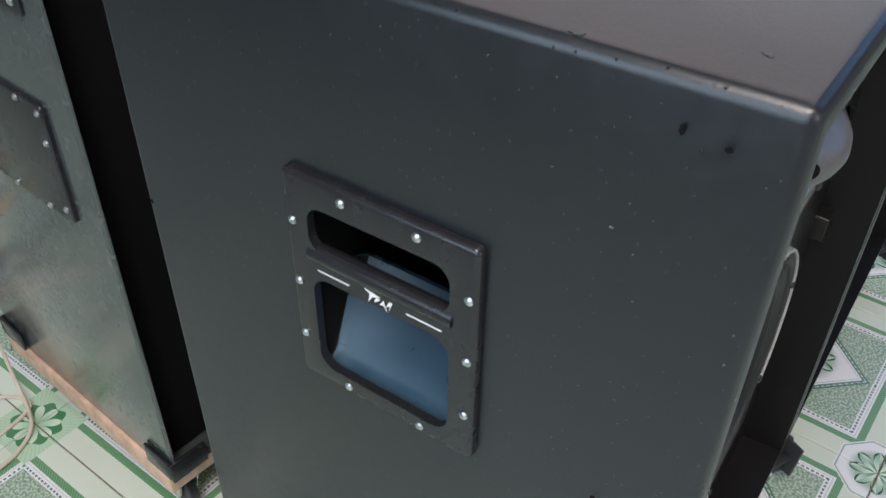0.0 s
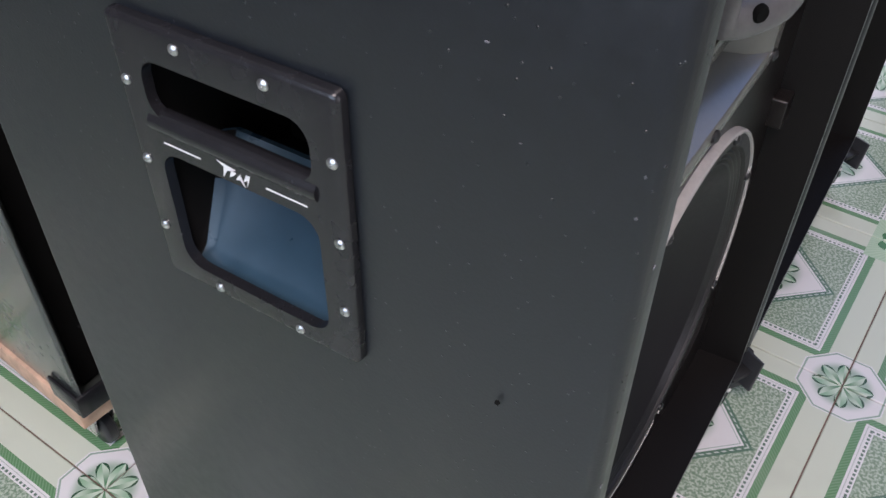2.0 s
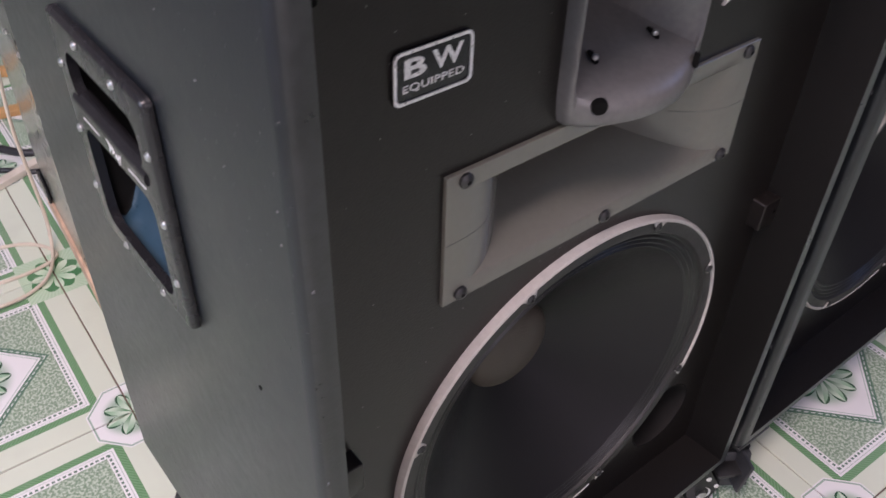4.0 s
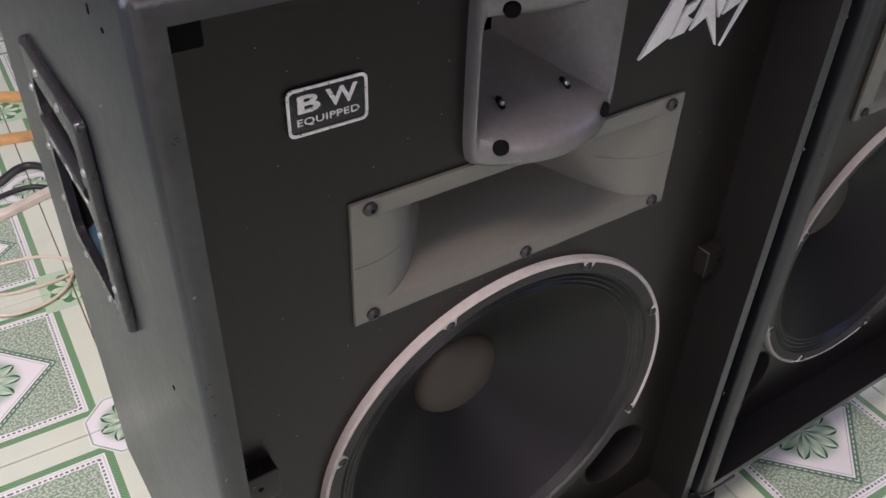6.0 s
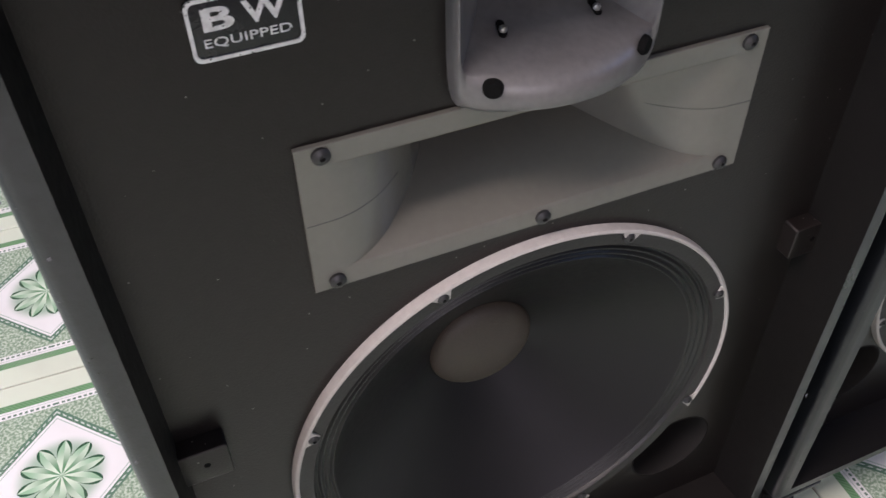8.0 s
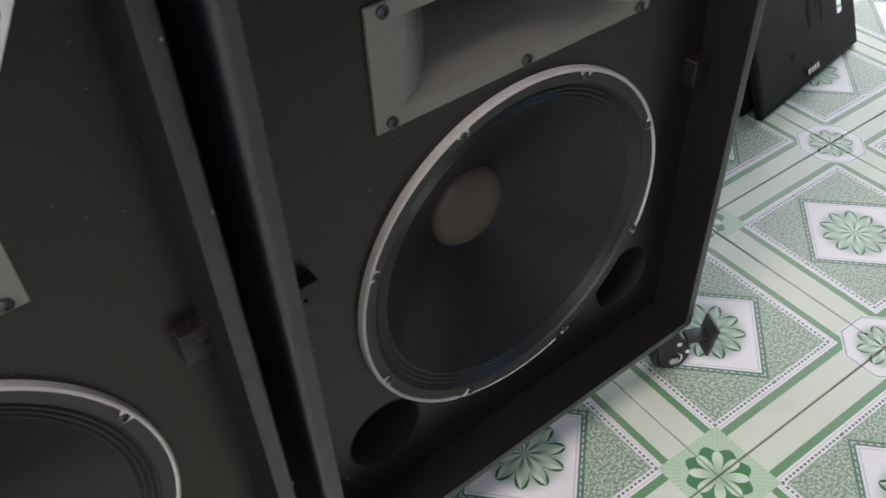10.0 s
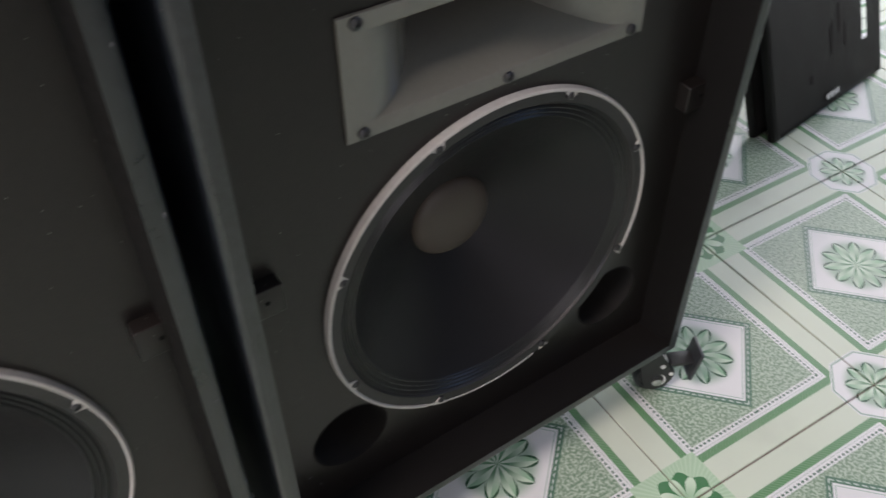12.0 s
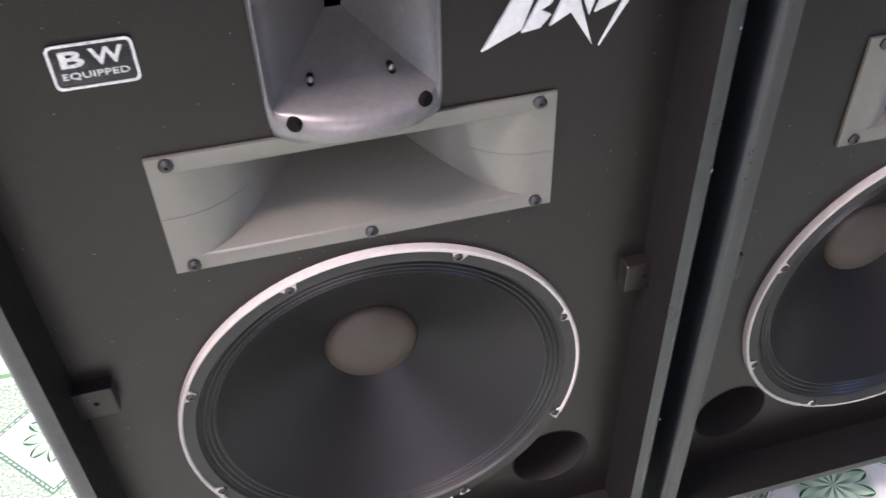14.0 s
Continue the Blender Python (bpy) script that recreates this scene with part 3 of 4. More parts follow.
def make_handle(parent):
    """A recessed carrying handle: a screwed plate, a grip bar and a bucket behind two openings. Faces -y."""
    x0, x1, z0, z1 = -0.373, -0.2000, 0.6455, 0.8535
    cx, cz, w, h = (x0 + x1) / 2, (z0 + z1) / 2, x1 - x0, z1 - z0
    y = -HALF
    plate = part("handle", prism(rounded(w, h, 0.006, cx=cx, cy=cz), 1, y + 0.001, y - 0.0070, 0.0042), BLACK_PLASTIC, parent, "recessed black plastic carrying handle plate")
    ow = 0.128
    def opening(zc, hh, r):
        return prism(rounded(ow, hh, r, cx=cx, cy=zc), 1, y - 0.02, y + 0.02)
    up, low = (z1 - 0.0465, 0.042), (z0 + 0.0665, 0.098)
    cut(plate, opening(up[0], up[1], 0.015), opening(low[0], low[1], 0.016))
    bucket = bmesh.new()
    zb0, zb1, half = z0 + 0.014, z1 - 0.020, ow / 2 + 0.004
    prof = [(-0.001, zb0), (0.006, zb0 + 0.001), (0.014, zb0 + 0.007), (0.036, zb0 + 0.054), (0.052, zb0 + 0.086), (0.056, zb0 + 0.086), (0.064, zb0 + 0.050), (0.105, zb0 + 0.050), (0.105, zb1 - 0.02), (0.095, zb1 - 0.003), (-0.001, zb1)]
    cols = []
    for dx, inset in ((-half, 0.45), (-half + 0.004, 0.12), (-half + 0.012, 0.0), (half - 0.012, 0.0), (half - 0.004, 0.12), (half, 0.45)):
        cols.append([bucket.verts.new((cx + dx, y + max(-0.001, py * (1 - inset)), pz)) for py, pz in prof])
    for u, v in zip(cols, cols[1:]):
        for k in range(len(prof) - 1):
            bucket.faces.new((u[k], u[k + 1], v[k + 1], v[k]))
    bucket.faces.new(cols[0])
    bucket.faces.new(cols[-1])
    bk = part("bucket", bucket, SKY_GLOSS, plate, "smooth dark bucket behind the grip")
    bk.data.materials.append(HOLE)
    for pl in bk.data.polygons:              # cavity and end faces painted near black for shade behind the glossy slope
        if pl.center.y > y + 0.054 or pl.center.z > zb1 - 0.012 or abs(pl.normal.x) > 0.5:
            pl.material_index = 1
    zb = (up[0] - up[1] / 2 + low[0] + low[1] / 2) / 2
    bar_h = (up[0] - up[1] / 2) - (low[0] + low[1] / 2)
    grip = tube([(cx + (ow / 2 + 0.002) * k / 8, y - 0.0015, zb + bar_h * 0.34) for k in range(-8, 9)], 0.0082, 20)
    part("grip", grip, BLACK_PLASTIC, plate, "rounded grip bar")
    strip = box((cx - ow / 2, y - 0.0068, zb - bar_h * 0.5), (cx + ow / 2, y - 0.002, zb + bar_h * 0.12), 0.0008, 1)
    s = part("label_strip", strip, LACQUER, plate, "glossy black label strip")
    for sx in (-1, 1):
        part("bar", box((cx + sx * 0.042 - 0.0155, y - 0.0073, zb - bar_h * 0.2), (cx + sx * 0.042 + 0.0155, y - 0.0067, zb - bar_h * 0.2 + 0.0011)), WHITE_PRINT, s)
    marks = [[(-0.016, 0.008), (0.004, 0.005), (-0.006, 0.001), (-0.011, -0.007), (-0.009, 0.004)], [(-0.004, -0.004), (-0.001, 0.003), (0.004, 0.002), (0.0, -0.002)],
             [(0.003, -0.004), (0.008, 0.003), (0.012, -0.009), (0.008, -0.003)], [(0.011, -0.003), (0.015, 0.005), (0.019, 0.005), (0.014, -0.008), (0.016, 0.0)]]
    for mk in marks:
        part("shard", prism([(cx + a * 0.75, zb - bar_h * 0.2 + b * 0.75) for a, b in mk], 1, y - 0.0066, y - 0.0074), WHITE_PRINT, s)
    first = None
    spots = [(-0.316, 0.8430), (-0.2500, 0.8430), (-0.365, 0.808), (-0.365, 0.749), (-0.365, 0.692), (-0.2070, 0.809), (-0.2070, 0.751), (-0.2080, 0.694), (-0.3215, 0.6535), (-0.249, 0.6535)]
    for px, pz in spots:
        at = Matrix.Translation((px, y - 0.0065, pz))
        if first is None:
            first = screw(0.0037, 0.0026, CHROME, plate, axis="y")
            first.matrix_local = at
        else:
            again(first, plate, at)
    return plate


def make_caster(parent, x, y, turn, reach=0.046, trail=0.0, r=0.042, plate=0.036, pedal=(0.0, 0.072), tilt=-18):
    """A swivel caster with its wheel, fork, brake pedal and bolts, from the floor to the cabinet's underside."""
    flat = box((-plate, -plate, LOW - 0.008), (plate, plate, LOW - 0.0005), 0.002)
    bmesh.ops.rotate(flat, verts=flat.verts, cent=(0, 0, 0), matrix=Matrix.Rotation(radians(-turn), 3, "Z"))
    base = part("caster", flat, STEEL_DARK, parent, "black caster with chrome bolts and a brake pedal")
    base.matrix_local = Matrix.Translation((x, y, 0)) @ Matrix.Rotation(radians(turn), 4, "Z")
    wheel = bmesh.new()
    tread = [(0.013, 0.0), (0.013, 0.38 * r), (0.010, 0.43 * r), (0.010, 0.69 * r), (0.013, 0.74 * r), (0.013, 0.9 * r), (0.009, r)]
    lathe([(-d, q) for d, q in tread] + tread[::-1], 40, bm=wheel)
    bmesh.ops.rotate(wheel, verts=wheel.verts, cent=(0, 0, 0), matrix=Matrix.Rotation(radians(90), 3, "Z"))
    o = part("wheel", wheel, GREY_WHEEL, base, "dark rubber wheel")
    o.location = (trail - 0.002, 0, r)
    hub = lathe([(-0.0145, 0), (-0.0145, 0.5 * r), (0.0145, 0.5 * r), (0.0145, 0)], 24)
    bmesh.ops.rotate(hub, verts=hub.verts, cent=(0, 0, 0), matrix=Matrix.Rotation(radians(90), 3, "Z"))
    o = part("hub", hub, STEEL_DARK, base)
    o.location = (trail - 0.002, 0, r)
    for s in (-1, 1):
        outline = [(trail - 0.024, r), (trail - 0.018, r - 0.016), (trail - 0.002, r - 0.022), (trail + 0.016, r - 0.016), (trail + 0.024, r + 0.012), (0.030, LOW - 0.02), (-0.03, LOW - 0.02), (trail - 0.032, 0.070)]
        part("fork", prism(outline, 1, s * 0.0165, s * 0.0195), STEEL_DARK, base)
        for hx, hz, hr in ((0.004, r + 0.034, 0.0044), (0.020, r + 0.014, 0.0040)):
            part("rivet", lathe_y([(0.0, s * 0.0195), (hr, s * 0.0195), (hr * 0.8, s * 0.0212), (0.0, s * 0.0214)], (trail + hx, 0, hz), 14), WHITE_PRINT, base)
        b = lathe([(0, 0.0), (0, 0.0085), (0.005, 0.0085), (0.007, 0.005), (0.007, 0)], 6)
        bmesh.ops.rotate(b, verts=b.verts, cent=(0, 0, 0), matrix=Matrix.Rotation(radians(90 * s), 3, "Z"))
        o = part("bolt", b, CHROME, base, "chrome axle bolt")
        o.location = (trail - 0.002, s * 0.0195, r)
        arc = [(trail - 0.002 + (0.016 if k < 9 else 0.0115) * math.cos(radians(a)) + (0.0 if k < 9 else 0.001), r + 0.015 * math.sin(radians(a)))
               for k, a in enumerate([-70 + 17.5 * i for i in range(9)] + [70 - 17.5 * i for i in range(9)])]
        part("crescent_slot", prism(arc, 1, s * 0.0193, s * 0.0201), WHITE_PRINT, base, "pale crescent beside the axle")
    part("swivel", lathe_z([(0.0, LOW - 0.022), (plate - 0.007, LOW - 0.022), (plate - 0.005, LOW - 0.016), (plate - 0.010, LOW - 0.008), (0.0, LOW - 0.008)], 28), STEEL_DARK, base)
    ped = box((-0.003, -0.021, -0.036), (0.003, 0.021, 0.022), 0.0018)
    if tilt < 0:
        box((-0.012, -0.020, 0.018), (0.002, 0.020, 0.023), 0.001, bm=ped)
    o = part("pedal", ped, RUBBER, base, "grey brake pedal")
    o.matrix_local = Matrix.Translation((reach, *pedal)) @ Matrix.Rotation(radians(tilt), 4, "Y")
    arm = box((trail + 0.012, pedal[0] - 0.012, pedal[1] - 0.008), (reach - 0.001, pedal[0] + 0.012, pedal[1] - 0.001), 0.001)
    part("pedal_arm", arm, STEEL_DARK, base)
    return base


def lathe_z(profile, segs=32, bm=None):
    """Turns (radius, z) pairs about the z axis."""
    bm = lathe([(z, r) for r, z in profile], segs, bm=bm)
    bmesh.ops.rotate(bm, verts=bm.verts, cent=(0, 0, 0), matrix=Matrix.Rotation(radians(-90), 3, "Y"))
    return bm


GREY_WHEEL = material("wheel_grey", (0.022, 0.022, 0.024, 1), 0.4, vary=0.15)


def make_loudspeaker():
    sp = thing("loudspeaker", "tall black loudspeaker with two grey horns, on casters", "loudspeaker", "pair of loudspeakers")
    bm = box((BACK, -HALF, LOW), (FRONT, HALF, TOP))
    bm.faces.ensure_lookup_table()
    front = max(bm.faces, key=lambda fc: fc.calc_center_median().x)
    for v in front.verts:                   # the sides draw in a little towards the front
        v.co.y -= math.copysign(0.003, v.co.y)
    outer_edges = list(bm.edges)
    bmesh.ops.inset_region(bm, faces=[front], thickness=0.0205, use_even_offset=True)
    ext = bmesh.ops.extrude_face_region(bm, geom=[front])
    bmesh.ops.translate(bm, verts=[v for v in ext["geom"] if isinstance(v, bmesh.types.BMVert)], vec=(BAFF - 0.006 - FRONT, 0, 0))
    inner = [fc for fc in ext["geom"] if isinstance(fc, bmesh.types.BMFace)]
    for v in inner[0].verts:                # the recess narrows a little towards the board
        v.co.y -= math.copysign(0.005, v.co.y)
    for fc in list(bm.faces):
        c = fc.calc_center_median()
        if fc not in inner and abs(c.x - FRONT) < 1e-5 and abs(c.y) < 0.01 and abs(c.z - (LOW + TOP) / 2) < 0.01:
            bm.faces.remove(fc)
    bmesh.ops.delete(bm, geom=inner, context="FACES_ONLY")
    bmesh.ops.bevel(bm, geom=[e for e in outer_edges if e.is_valid], offset=0.0095, segments=5, affect="EDGES", profile=0.5)
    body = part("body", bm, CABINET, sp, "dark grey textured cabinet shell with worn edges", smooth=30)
    cut(body, prism(rounded(0.150, 0.184, 0.01, cx=-0.2858, cy=0.7495), 1, -HALF - 0.05, -HALF + 0.12))
    for m in (RECESS, LIT_TOP, WORN_EDGE):  # recess takes painted shade, top painted ceiling light; front edges are worn
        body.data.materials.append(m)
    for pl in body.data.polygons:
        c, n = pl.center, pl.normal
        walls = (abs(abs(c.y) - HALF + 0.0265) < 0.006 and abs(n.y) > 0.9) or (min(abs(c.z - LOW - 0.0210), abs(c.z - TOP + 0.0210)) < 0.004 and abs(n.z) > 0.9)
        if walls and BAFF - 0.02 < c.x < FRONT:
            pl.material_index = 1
        elif n.x > 0.8 and c.x > FRONT - 0.006:
            pl.material_index = 3
    # upward faces get the lightened colour that stands in for light from above
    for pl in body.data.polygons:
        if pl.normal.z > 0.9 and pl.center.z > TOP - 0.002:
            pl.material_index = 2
    # baffle with its holes
    yi, zi0, zi1 = HALF - 0.0262, LOW + 0.0200, TOP - 0.0200
    board = part("baffle", box((BAFF - 0.018, -yi, zi0), (BAFF, yi, zi1)), BAFFLE, sp, "dark textured front board")
    def disc(y, z, r):
        return lathe([(-0.06, 0), (-0.06, r), (0.06, r), (0.06, 0)], 56, (BAFF, y, z))
    cut(board, disc(*WOOF, 0.2075), disc(WOOF[0] - 0.207, 0.250, 0.0495), disc(WOOF[0] + 0.200, 0.250, 0.0495),
        box((BAFF - 0.1, 0.005 - 0.158, 0.734 - 0.05), (BAFF + 0.1, 0.005 + 0.158, 0.734 + 0.05)),
        box((BAFF - 0.1, 0.0045 - 0.064, 0.8735 - 0.05), (BAFF + 0.1, 0.0045 + 0.064, 0.8735 + 0.05)))
    for y in (WOOF[0] - 0.207, WOOF[0] + 0.200):
        t = part("port_tube", lathe([(-0.11, 0.0), (-0.11, 0.0485), (-0.001, 0.0485), (0.0006, 0.0495), (0.0004, 0.051), (-0.02, 0.051)], 48, (BAFF, y, 0.250)), PORT, sp, "black bass port tube")
    make_woofer(sp)
    make_wide_horn(sp)
    make_tall_horn(sp)
    make_badge(sp)
    make_emblem(sp, 0.081, (BAFF, 0.7825 - 0.6705, 0.8335))
    make_handle(sp)
    # blocks that hold the grille
    blk = patch = None
    for y, z in ((-0.2765, 0.5415), (0.2860, 0.5580), (0.2765, 0.960), (-0.280, 0.262), (0.2905, 0.262)):
        at = Matrix.Translation((BAFF, y, z))
        if 0.3 < z < 0.9:
            hole = part("screw_hole", lathe([(0.0, 0.0), (0.0, 0.0026), (-0.002, 0.0028)], 12), HOLE, sp)
            hole.matrix_local = at @ Matrix.Translation((0.0173, 0.002, 0.001))
        if blk is None:
            patch = part("velcro_patch", prism(rounded(0.024, 0.040, 0.002), 0, 0.0, 0.004, 0.0008), HOLE, sp, "dark fuzzy patch")
            blk = part("grille_block", prism(rounded(0.040, 0.036, 0.003), 0, 0.0, 0.017, 0.0015), BAFFLE, sp, "small square block that holds the grille")
            blk.matrix_local = at
            patch.matrix_local = Matrix.Translation((BAFF, -0.273, 0.964))
        else:
            if z < 0.3:
                continue
            if z < 0.9:
                again(blk, sp, at)
            else:
                again(patch, sp, at @ Matrix.Translation((0, 0.0, 0.004)))
    make_caster(sp, -0.068, -0.275, -37, 0.042)
    make_caster(sp, -0.078, 0.288, 62, 0.085, 0.034, 0.033, 0.030, (-0.016, 0.084), 10)
    make_caster(sp, -0.49, -0.272, 100)
    make_caster(sp, -0.49, 0.272, 150)
    return sp


part("housing", box((-0.43, -0.73, 2.93), (0.43, 0.73, 2.998), 0.008), WHITE_PRINT, lamp_body)
part("diffuser", box((-0.41, -0.71, 2.915), (0.41, 0.71, 2.9295), 0.004), WHITE_BOX, lamp_body)
speaker = make_loudspeaker()
speaker.matrix_world = pose(0, 0.6705, 0)
second = copy_thing(speaker, pose(0, 0.6705 + SPEAKER_PITCH, 0))
for piece in second.children:                # its emblem and badge have changed sides
    if piece.name.startswith("emblem"):
        piece.location = (BAFF, -0.2455, 0.848)
    elif piece.name.startswith("badge"):
        piece.location.y = 0.190
    elif piece.name.startswith("horn"):      # and one cheek of its wide horn has no seam
        for line in [c for c in piece.children if c.name.startswith("seam") and c.data.vertices[0].co.y < 0]:
            bpy.data.objects.remove(line)


# paint chips and scuffs on the nearer cabinet
def chip(x, z, w, h, mat, on_top=False):
    pts = []
    for i in range(11):
        a, r = 2 * math.pi * i / 11, random.uniform(0.24, 0.52)
        pts.append((x + w * r * math.cos(a), z + h * r * math.sin(a)))
    if on_top:
        bm = prism(pts, 2, TOP - 0.0002, TOP + 0.0004)
    else:
        bm = prism(pts, 1, -HALF + 0.0002, -HALF - 0.0005)
    return part("chip", bm, mat, speaker)


SCUFF = material("pale_scuff", (0.12, 0.12, 0.13, 1), 0.6, vary=0.3)
for x, z, w, h in ((-0.092, 0.978, 0.0035, 0.009), (-0.067, 0.975, 0.005, 0.004), (-0.101, 0.671, 0.004, 0.006), (-0.5475, 0.745, 0.004, 0.005), (-0.551, 0.469, 0.006, 0.003)):
    chip(x, z, w, h, HOLE)
for x, z, w, h in ((-0.0405, 0.866, 0.0014, 0.002), (-0.041, 0.843, 0.002, 0.002), (-0.12, 0.905, 0.003, 0.001), (-0.16, 0.93, 0.002, 0.0007), (-0.10, 0.86, 0.002, 0.0006)):
    chip(x, z, w, h, SCUFF)
for x, y, w, h in ((-0.159, 0.361 - 0.6705, 0.012, 0.006), (-0.071, 0.395 - 0.6705, 0.008, 0.007)):
    chip(x, y, w, h, RIM, True)


for y, z, w, h in ((0.312, 0.72, 0.002, 0.004), (0.309, 0.50, 0.003, 0.002), (0.314, 0.36, 0.002, 0.006), (-0.312, 0.63, 0.002, 0.003), (-0.309, 0.81, 0.002, 0.002), (0.311, 0.86, 0.002, 0.003)):
    part("nick", prism([(y - w / 2, z - h / 2), (y + w / 2, z - h / 3), (y + w / 3, z + h / 2), (y - w / 2, z + h / 4)], 0, FRONT - 0.0002, FRONT + 0.0004), SCUFF, speaker)


for y, z, w, h in ((-0.262, 0.210, 0.004, 0.002), (-0.250, 0.186, 0.003, 0.002), (-0.150, 0.196, 0.002, 0.002), (-0.285, 0.44, 0.002, 0.003)):
    part("nick", prism([(y - w / 2, z - h / 2), (y + w / 2, z - h / 3), (y + w / 3, z + h / 2), (y - w / 2, z + h / 4)], 0, BAFF - 0.0002, BAFF + 0.0005), SCUFF, second)


# ---------------------------------------------------------------- the older cabinet behind
def make_old_cabinet():
    c = thing("wooden_cabinet", "glossy black loudspeaker cabinet with a bare plywood base", "cabinet", m=pose(-0.75, 0.404, 0, 0, 0, -5.2))
    D, W, Z0, Z1 = 0.452, 0.64, 0.141, 1.06
    OVER = 0.018
    bm = box((-D, 0.0, Z0), (OVER, W, Z1))
    front = max(bm.faces, key=lambda fc: fc.calc_center_median().x)
    outer = list(bm.edges)
    bmesh.ops.inset_region(bm, faces=[front], thickness=0.020)
    for v in front.verts:
        v.co.x -= 0.035
    bmesh.ops.bevel(bm, geom=[e for e in outer if e.is_valid], offset=0.005, segments=3, affect="EDGES", profile=0.5)
    body = part("body", bm, OLD_LACQUER, c, "glossy grey-black lacquered shell", smooth=30)
    part("front_board", box((OVER - 0.034, 0.0205, Z0 + 0.0205), (OVER - 0.029, W - 0.0205, Z1 - 0.0205)), HOLE, c, "matt black front board")
    part("base_board", box((-D - 0.002, -0.004, 0.100), (0.004, W + 0.004, Z0 - 0.0005), 0.002), PLYWOOD, c, "bare plywood base board")
    cut(body, box((-0.19, -0.05, 0.605), (-0.055, 0.04, 0.715)))
    plate = part("handle", prism(rounded(0.175, 0.155, 0.006, cx=-0.1225, cy=0.66), 1, 0.001, -0.007, 0.002), BLACK_PLASTIC, c, "recessed black handle plate")
    cut(plate, prism(rounded(0.125, 0.040, 0.008, cx=-0.1225, cy=0.692), 1, -0.03, 0.03), prism(rounded(0.125, 0.045, 0.008, cx=-0.1225, cy=0.634), 1, -0.03, 0.03))
    part("bucket", box((-0.188, 0.0005, 0.607), (-0.057, 0.036, 0.713)), HOLE, plate)
    part("grip", box((-0.186, -0.004, 0.655), (-0.059, 0.012, 0.672), 0.004), RUBBER, plate, "grey grip bar")
    first = None
    for x, z in ((-0.043, 0.727), (-0.043, 0.69), (-0.045, 0.60), (-0.085, 0.732), (-0.085, 0.588), (-0.16, 0.588), (-0.16, 0.732)):
        if first is None:
            first = screw(0.004, 0.003, CHROME, plate, axis="y")
            first.matrix_local = Matrix.Translation((x, -0.007, z))
        else:
            again(first, plate, Matrix.Translation((x, -0.007, z)))
    # a dark plate with two bright screws, higher up
    lab = part("socket_plate", prism(rounded(0.11, 0.09, 0.008, cx=-0.05 + -0.02, cy=0.885), 1, 0.001, -0.004, 0.001), BLACK_PLASTIC, c, "dark socket plate with bright screws")
    for x, z in ((-0.03, 0.855), (-0.11, 0.855)):
        o = screw(0.005, 0.003, CHROME, lab, axis="y")
        o.matrix_local = Matrix.Translation((x, -0.004, z))
    part("ring", lathe_y([(0.018, -0.004), (0.020, -0.007), (0.024, -0.007), (0.025, -0.004)], (-0.07, 0.0, 0.885)), CHROME, lab, "chrome socket ring")
    # corner guards at the bottom
    for x, s in ((OVER - 0.001, 1), (-D + 0.001, -1)):
        bm = bmesh.new()
        box((x - 0.062 if s > 0 else x, -0.0065, 0.1415), (x if s > 0 else x + 0.062, -0.0005, 0.180), 0.0028, bm=bm)
        box((x - 0.0005 if s > 0 else x - 0.006, -0.0065, 0.1415), (x + 0.006 if s > 0 else x + 0.0005, 0.055, 0.180), 0.0028, bm=bm)
        part("corner_guard", bm, BLACK_PLASTIC, c, "black plastic corner guard")
    for x, y in ((-0.035, 0.036), (-0.035, W - 0.04), (-D + 0.04, 0.036), (-D + 0.04, W - 0.04)):
        w = lathe_y([(0.0, -0.011), (0.022, -0.011), (0.035, -0.009), (0.038, -0.006), (0.038, 0.006), (0.035, 0.009), (0.022, 0.011), (0.0, 0.011)], (x - 0.012, y, 0.038))
        part("wheel", w, GREY_WHEEL, c)
        bm = box((x - 0.03, y - 0.03, 0.094), (x + 0.03, y + 0.03, 0.0995), 0.001)
        for s in (-1, 1):
            prism([(x - 0.03, 0.03), (x + 0.005, 0.03), (x + 0.022, 0.0945), (x - 0.022, 0.0945)], 1, y + s * 0.014, y + s * 0.017, bm=bm)
        part("caster_fork", bm, CHROME, c, "bright steel caster fork")
    return c


OLD_LACQUER = material("old_lacquer", (0.045, 0.052, 0.05, 1), 0.25, vary=0.12, stain=4, coat=0.7)
OLD_LACQUER.node_tree.nodes["Principled BSDF"].inputs["Coat Roughness"].default_value = 0.2
make_old_cabinet()


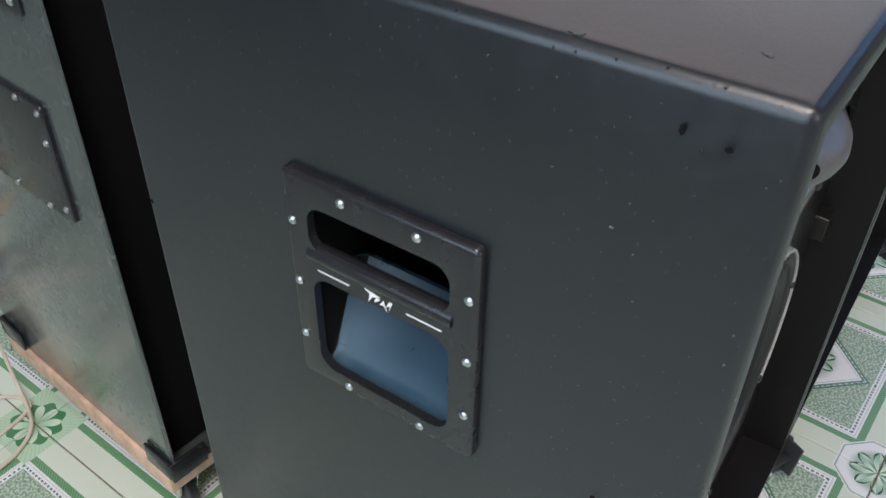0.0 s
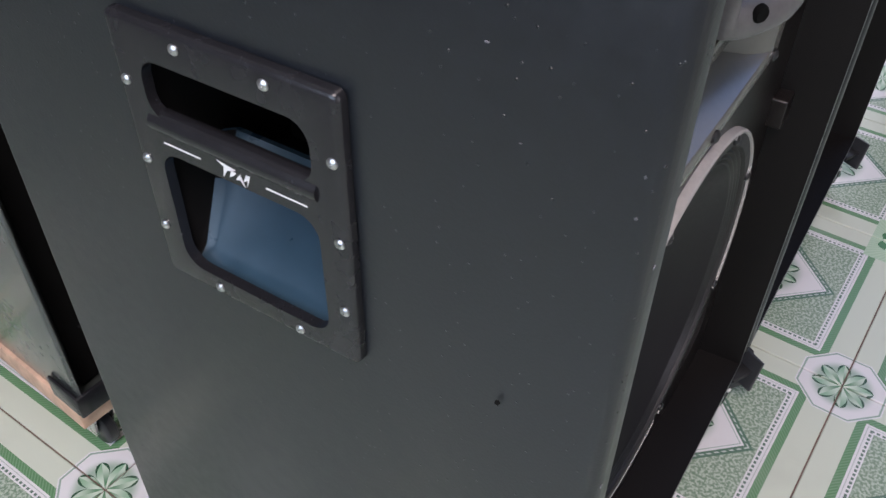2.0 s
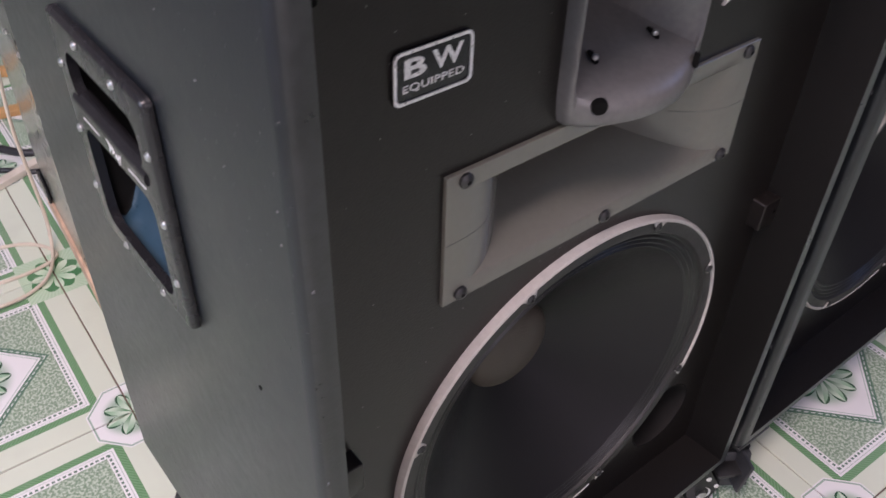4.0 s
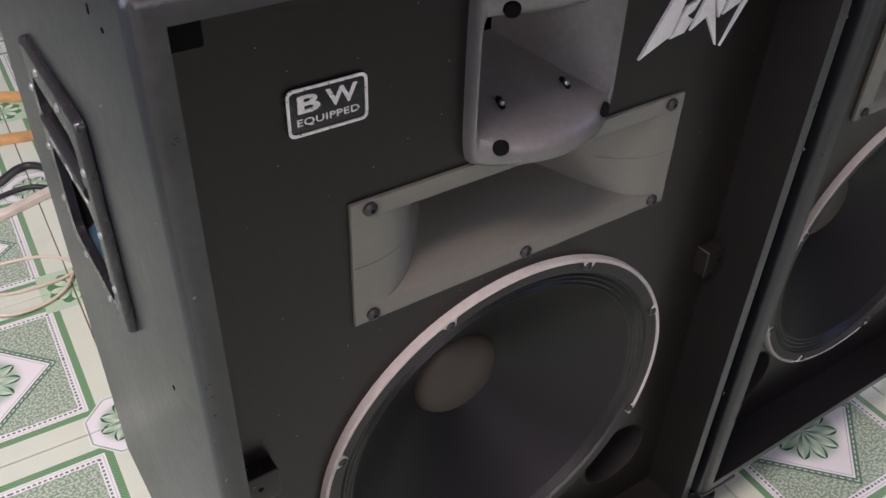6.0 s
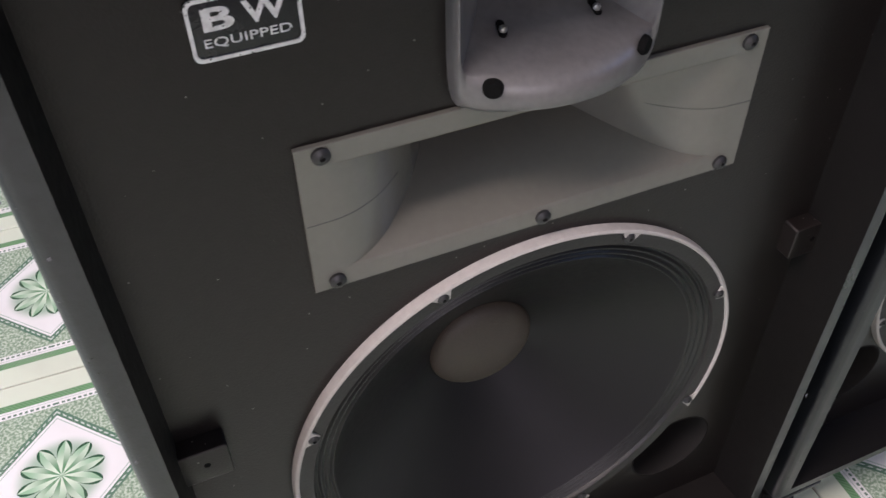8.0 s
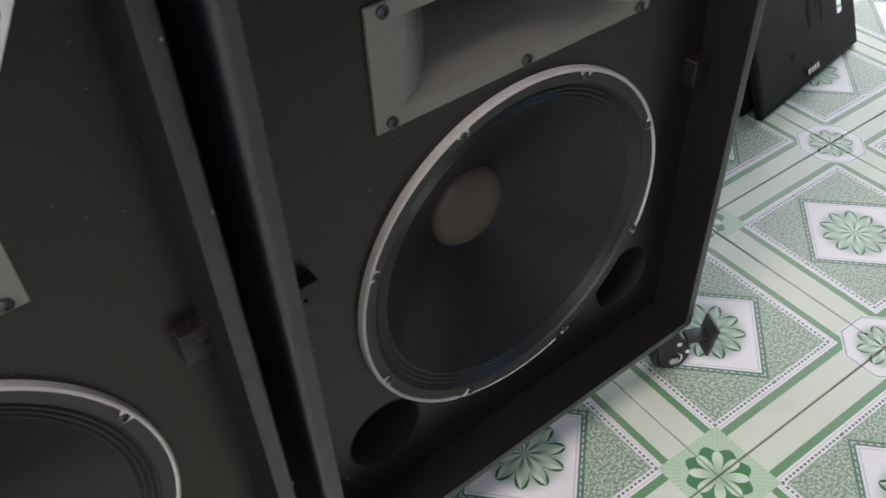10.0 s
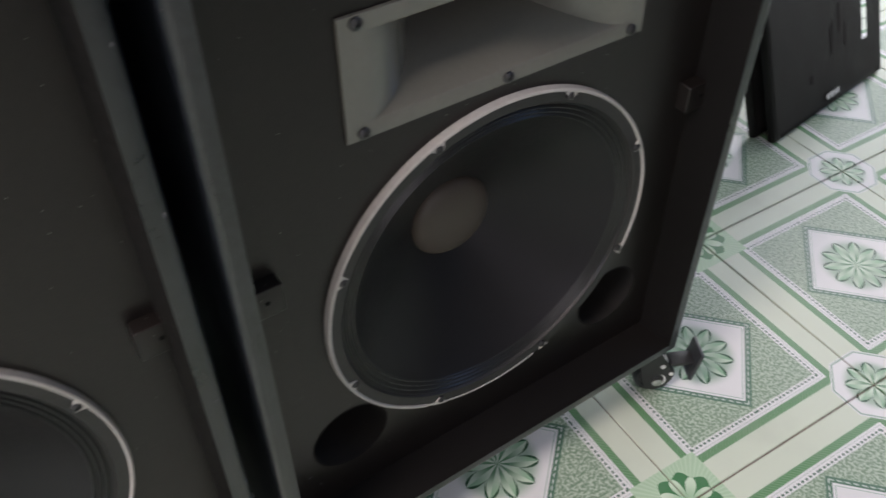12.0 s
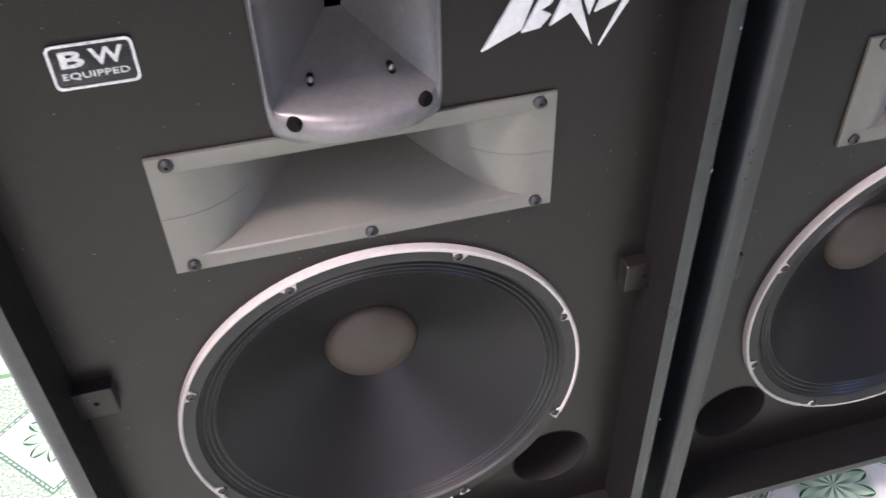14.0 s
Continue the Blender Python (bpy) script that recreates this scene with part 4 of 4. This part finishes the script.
# ---------------------------------------------------------------- grilles leaning on the far side
def make_grille(name, m, label, logo, W=0.446):
    g = thing(name, label, "grille", "loudspeaker grilles", m=m)
    H, T = 0.62, 0.018
    bm = bmesh.new()
    for lo, hi in (((-T, 0, 0), (0, 0.024, H)), ((-T, W - 0.024, 0), (0, W, H)), ((-T, 0.0235, 0), (0, W - 0.0235, 0.026)), ((-T, 0.0235, H - 0.026), (0, W - 0.0235, H))):
        box(lo, hi, 0.003, bm=bm)
    part("grille_frame", bm, RECESS, g, "black wooden frame")
    cloth = bmesh.new()
    n, mm = 40, 46
    vs = [[cloth.verts.new((0.001 + 0.0003 * math.sin(i * 0.7) * math.sin(k * 0.5), 0.012 + (W - 0.024) * i / n, 0.012 + (H - 0.024) * k / mm)) for k in range(mm + 1)] for i in range(n + 1)]
    for i in range(n):
        for k in range(mm):
            if logo and 33 <= i <= 34 and 7 <= k and k % 9 != 6:
                continue                      # torn slits
            cloth.faces.new((vs[i][k], vs[i + 1][k], vs[i + 1][k + 1], vs[i][k + 1]))
    part("cloth", cloth, CLOTH, g, "dusty black grille cloth with worn patches")
    if logo:
        for y, z, w, h in ((0.150, 0.085, 0.020, 0.030), (0.235, 0.150, 0.016, 0.075), (0.268, 0.185, 0.012, 0.090), (0.290, 0.140, 0.010, 0.060), (0.250, 0.245, 0.050, 0.030)):
            pts = []
            for i in range(13):
                a, r = 2 * math.pi * i / 13, random.uniform(0.30, 0.52)
                pts.append((y + w * r * math.cos(a), z + h * r * math.sin(a)))
            part("smudge", prism(pts, 0, 0.0012, 0.0020), DUST, g, "pale dusty smudge")
        plate = part("maker_plate", box((0.003, 0.195, 0.018), (0.0055, 0.252, 0.036), 0.0006), BLACK_PLASTIC, g, "small maker's plate")
        for y, w in ((0.199, 0.010), (0.213, 0.010), (0.2255, 0.010), (0.239, 0.009)):
            part("bar", box((0.0055, y, 0.021), (0.0062, y + w, 0.033)), WHITE_PRINT, plate)
    return g


DUST = material("cloth_dust", (0.022, 0.020, 0.019, 1), 0.8, grain=180, vary=0.5, spec=0.2)
LEAN = pose(0, 0, 0, 0, -21, 0)
make_grille("speaker_grille", pose(-0.377, 2.314, 0.0065, 0, 0, 7.3) @ LEAN, "dusty black speaker grille leaning back on the tiled floor", True)
make_grille("speaker_grille", pose(-0.413, 2.294, 0.0065, 0, 0, 7.3) @ LEAN, "black speaker grille leaning behind another grille", False, 0.33)


# ---------------------------------------------------------------- cables and scraps on the floor
CABLE_BLACK = material("black_cable", (0.02, 0.02, 0.024, 1), 0.45, vary=0.2)
CABLE_CREAM = material("cream_cable", (0.58, 0.50, 0.40, 1), 0.5, vary=0.12)
SCRAP = material("orange_board", (0.55, 0.30, 0.12, 1), 0.6, vary=0.3, grain=30)
PALE_SCRAP = material("pale_board", (0.62, 0.55, 0.47, 1), 0.6, vary=0.2, grain=30)


def curve_points(knots, n=12):
    """A smooth line through the knots."""
    ps = [Vector(k) for k in knots]
    ps = [ps[0]] + ps + [ps[-1]]
    out = []
    for a, b, c, d in zip(ps, ps[1:], ps[2:], ps[3:]):
        for i in range(n):
            t = i / n
            out.append(0.5 * (2 * b + (c - a) * t + (2 * a - 5 * b + 4 * c - d) * t * t + (3 * b - a - 3 * c + d) * t ** 3))
    return out + [ps[-2]]


def cable(knots, radius, mat, label):
    return tagged(link_mesh("cable", tube(curve_points([(x, y, z + radius) for x, y, z in knots]), radius, 10), mat, smooth=60), label, "cable", "cables on the floor")


cable([(-1.66, -0.6, 0), (-1.60, -0.1, 0), (-1.62, 0.16, 0), (-1.54, 0.30, 0), (-1.61, 0.42, 0), (-1.53, 0.52, 0), (-1.60, 0.75, 0)], 0.009, CABLE_BLACK, "thick black cable lying on the tiled floor")
cable([(-1.52, -0.5, 0), (-1.54, 0.10, 0), (-1.49, 0.24, 0), (-1.52, 0.40, 0), (-1.46, 0.50, 0), (-1.50, 0.70, 0)], 0.006, CABLE_BLACK, "thin black cable lying on the tiled floor")
cable([(-1.36, -0.4, 0), (-1.30, 0.12, 0), (-1.18, 0.24, 0), (-1.15, 0.34, 0), (-1.17, 0.42, 0), (-1.24, 0.38, 0), (-1.26, 0.27, 0), (-1.19, 0.20, 0), (-1.09, 0.27, 0.004), (-1.11, 0.38, 0.004), (-1.22, 0.43, 0.03), (-1.236, 0.43, 0.25), (-1.225, 0.44, 0.40)], 0.0035, CABLE_CREAM, "thin cream cable looped beside the cabinet")


def plank(x, y, turn, length, width, mat, label):
    o = tagged(link_mesh("plank", box((-width / 2, -length / 2, 0.0), (width / 2, length / 2, 0.016), 0.002), mat), label, "plank")
    o.matrix_world = pose(x, y, 0.0008, 0, 0, turn)


plank(-1.42, 0.30, 20, 0.42, 0.022, PALE_SCRAP, "narrow pale wooden slat lying on the floor")
plank(-1.75, 0.45, -12, 0.40, 0.03, SCRAP, "narrow orange wooden slat lying on the floor")
plank(-1.94, 0.55, -25, 0.40, 0.035, SCRAP, "narrow orange wooden slat lying on the floor")

adapter = thing("power_adapter", "white power socket box with a black plug", "adapter", m=pose(-0.69, 1.012, 0.0008, 0, 0, 25))
part("case", box((-0.035, -0.022, 0), (0.035, 0.022, 0.030), 0.004), WHITE_BOX, adapter)
part("plug", box((-0.002, -0.016, 0.0300), (0.028, 0.012, 0.048), 0.003), BLACK_PLASTIC, adapter, "black plug")
cable([(-0.70, 1.015, 0.045), (-0.74, 1.02, 0.05), (-0.78, 1.05, 0.01), (-0.86, 1.15, 0.0)], 0.003, CABLE_BLACK, "thin black cable running from the white adapter")


# ---------------------------------------------------------------- floor tiles
def tile_mesh():
    bm = box((-0.1988, -0.1988, -0.008), (0.1988, 0.1988, 0.0))
    top = max(bm.faces, key=lambda fc: fc.calc_center_median().z)
    bmesh.ops.bevel(bm, geom=list(top.edges), offset=0.0012, segments=1, affect="EDGES")
    me = bpy.data.meshes.new("tile")
    bm.to_mesh(me)
    bm.free()
    me.materials.append(TILE)
    return me


TILE_MESH = tile_mesh()
for i in range(-8, 6):
    for j in range(-7, 7):
        o = new("tile", TILE_MESH)
        o.parent = floor
        o.matrix_local = pose((i + 0.5) * 0.4, (j + 0.5) * 0.4, random.uniform(-0.0003, 0.0003), 0, 0, 0 if (i + j) % 2 == 0 else 90)
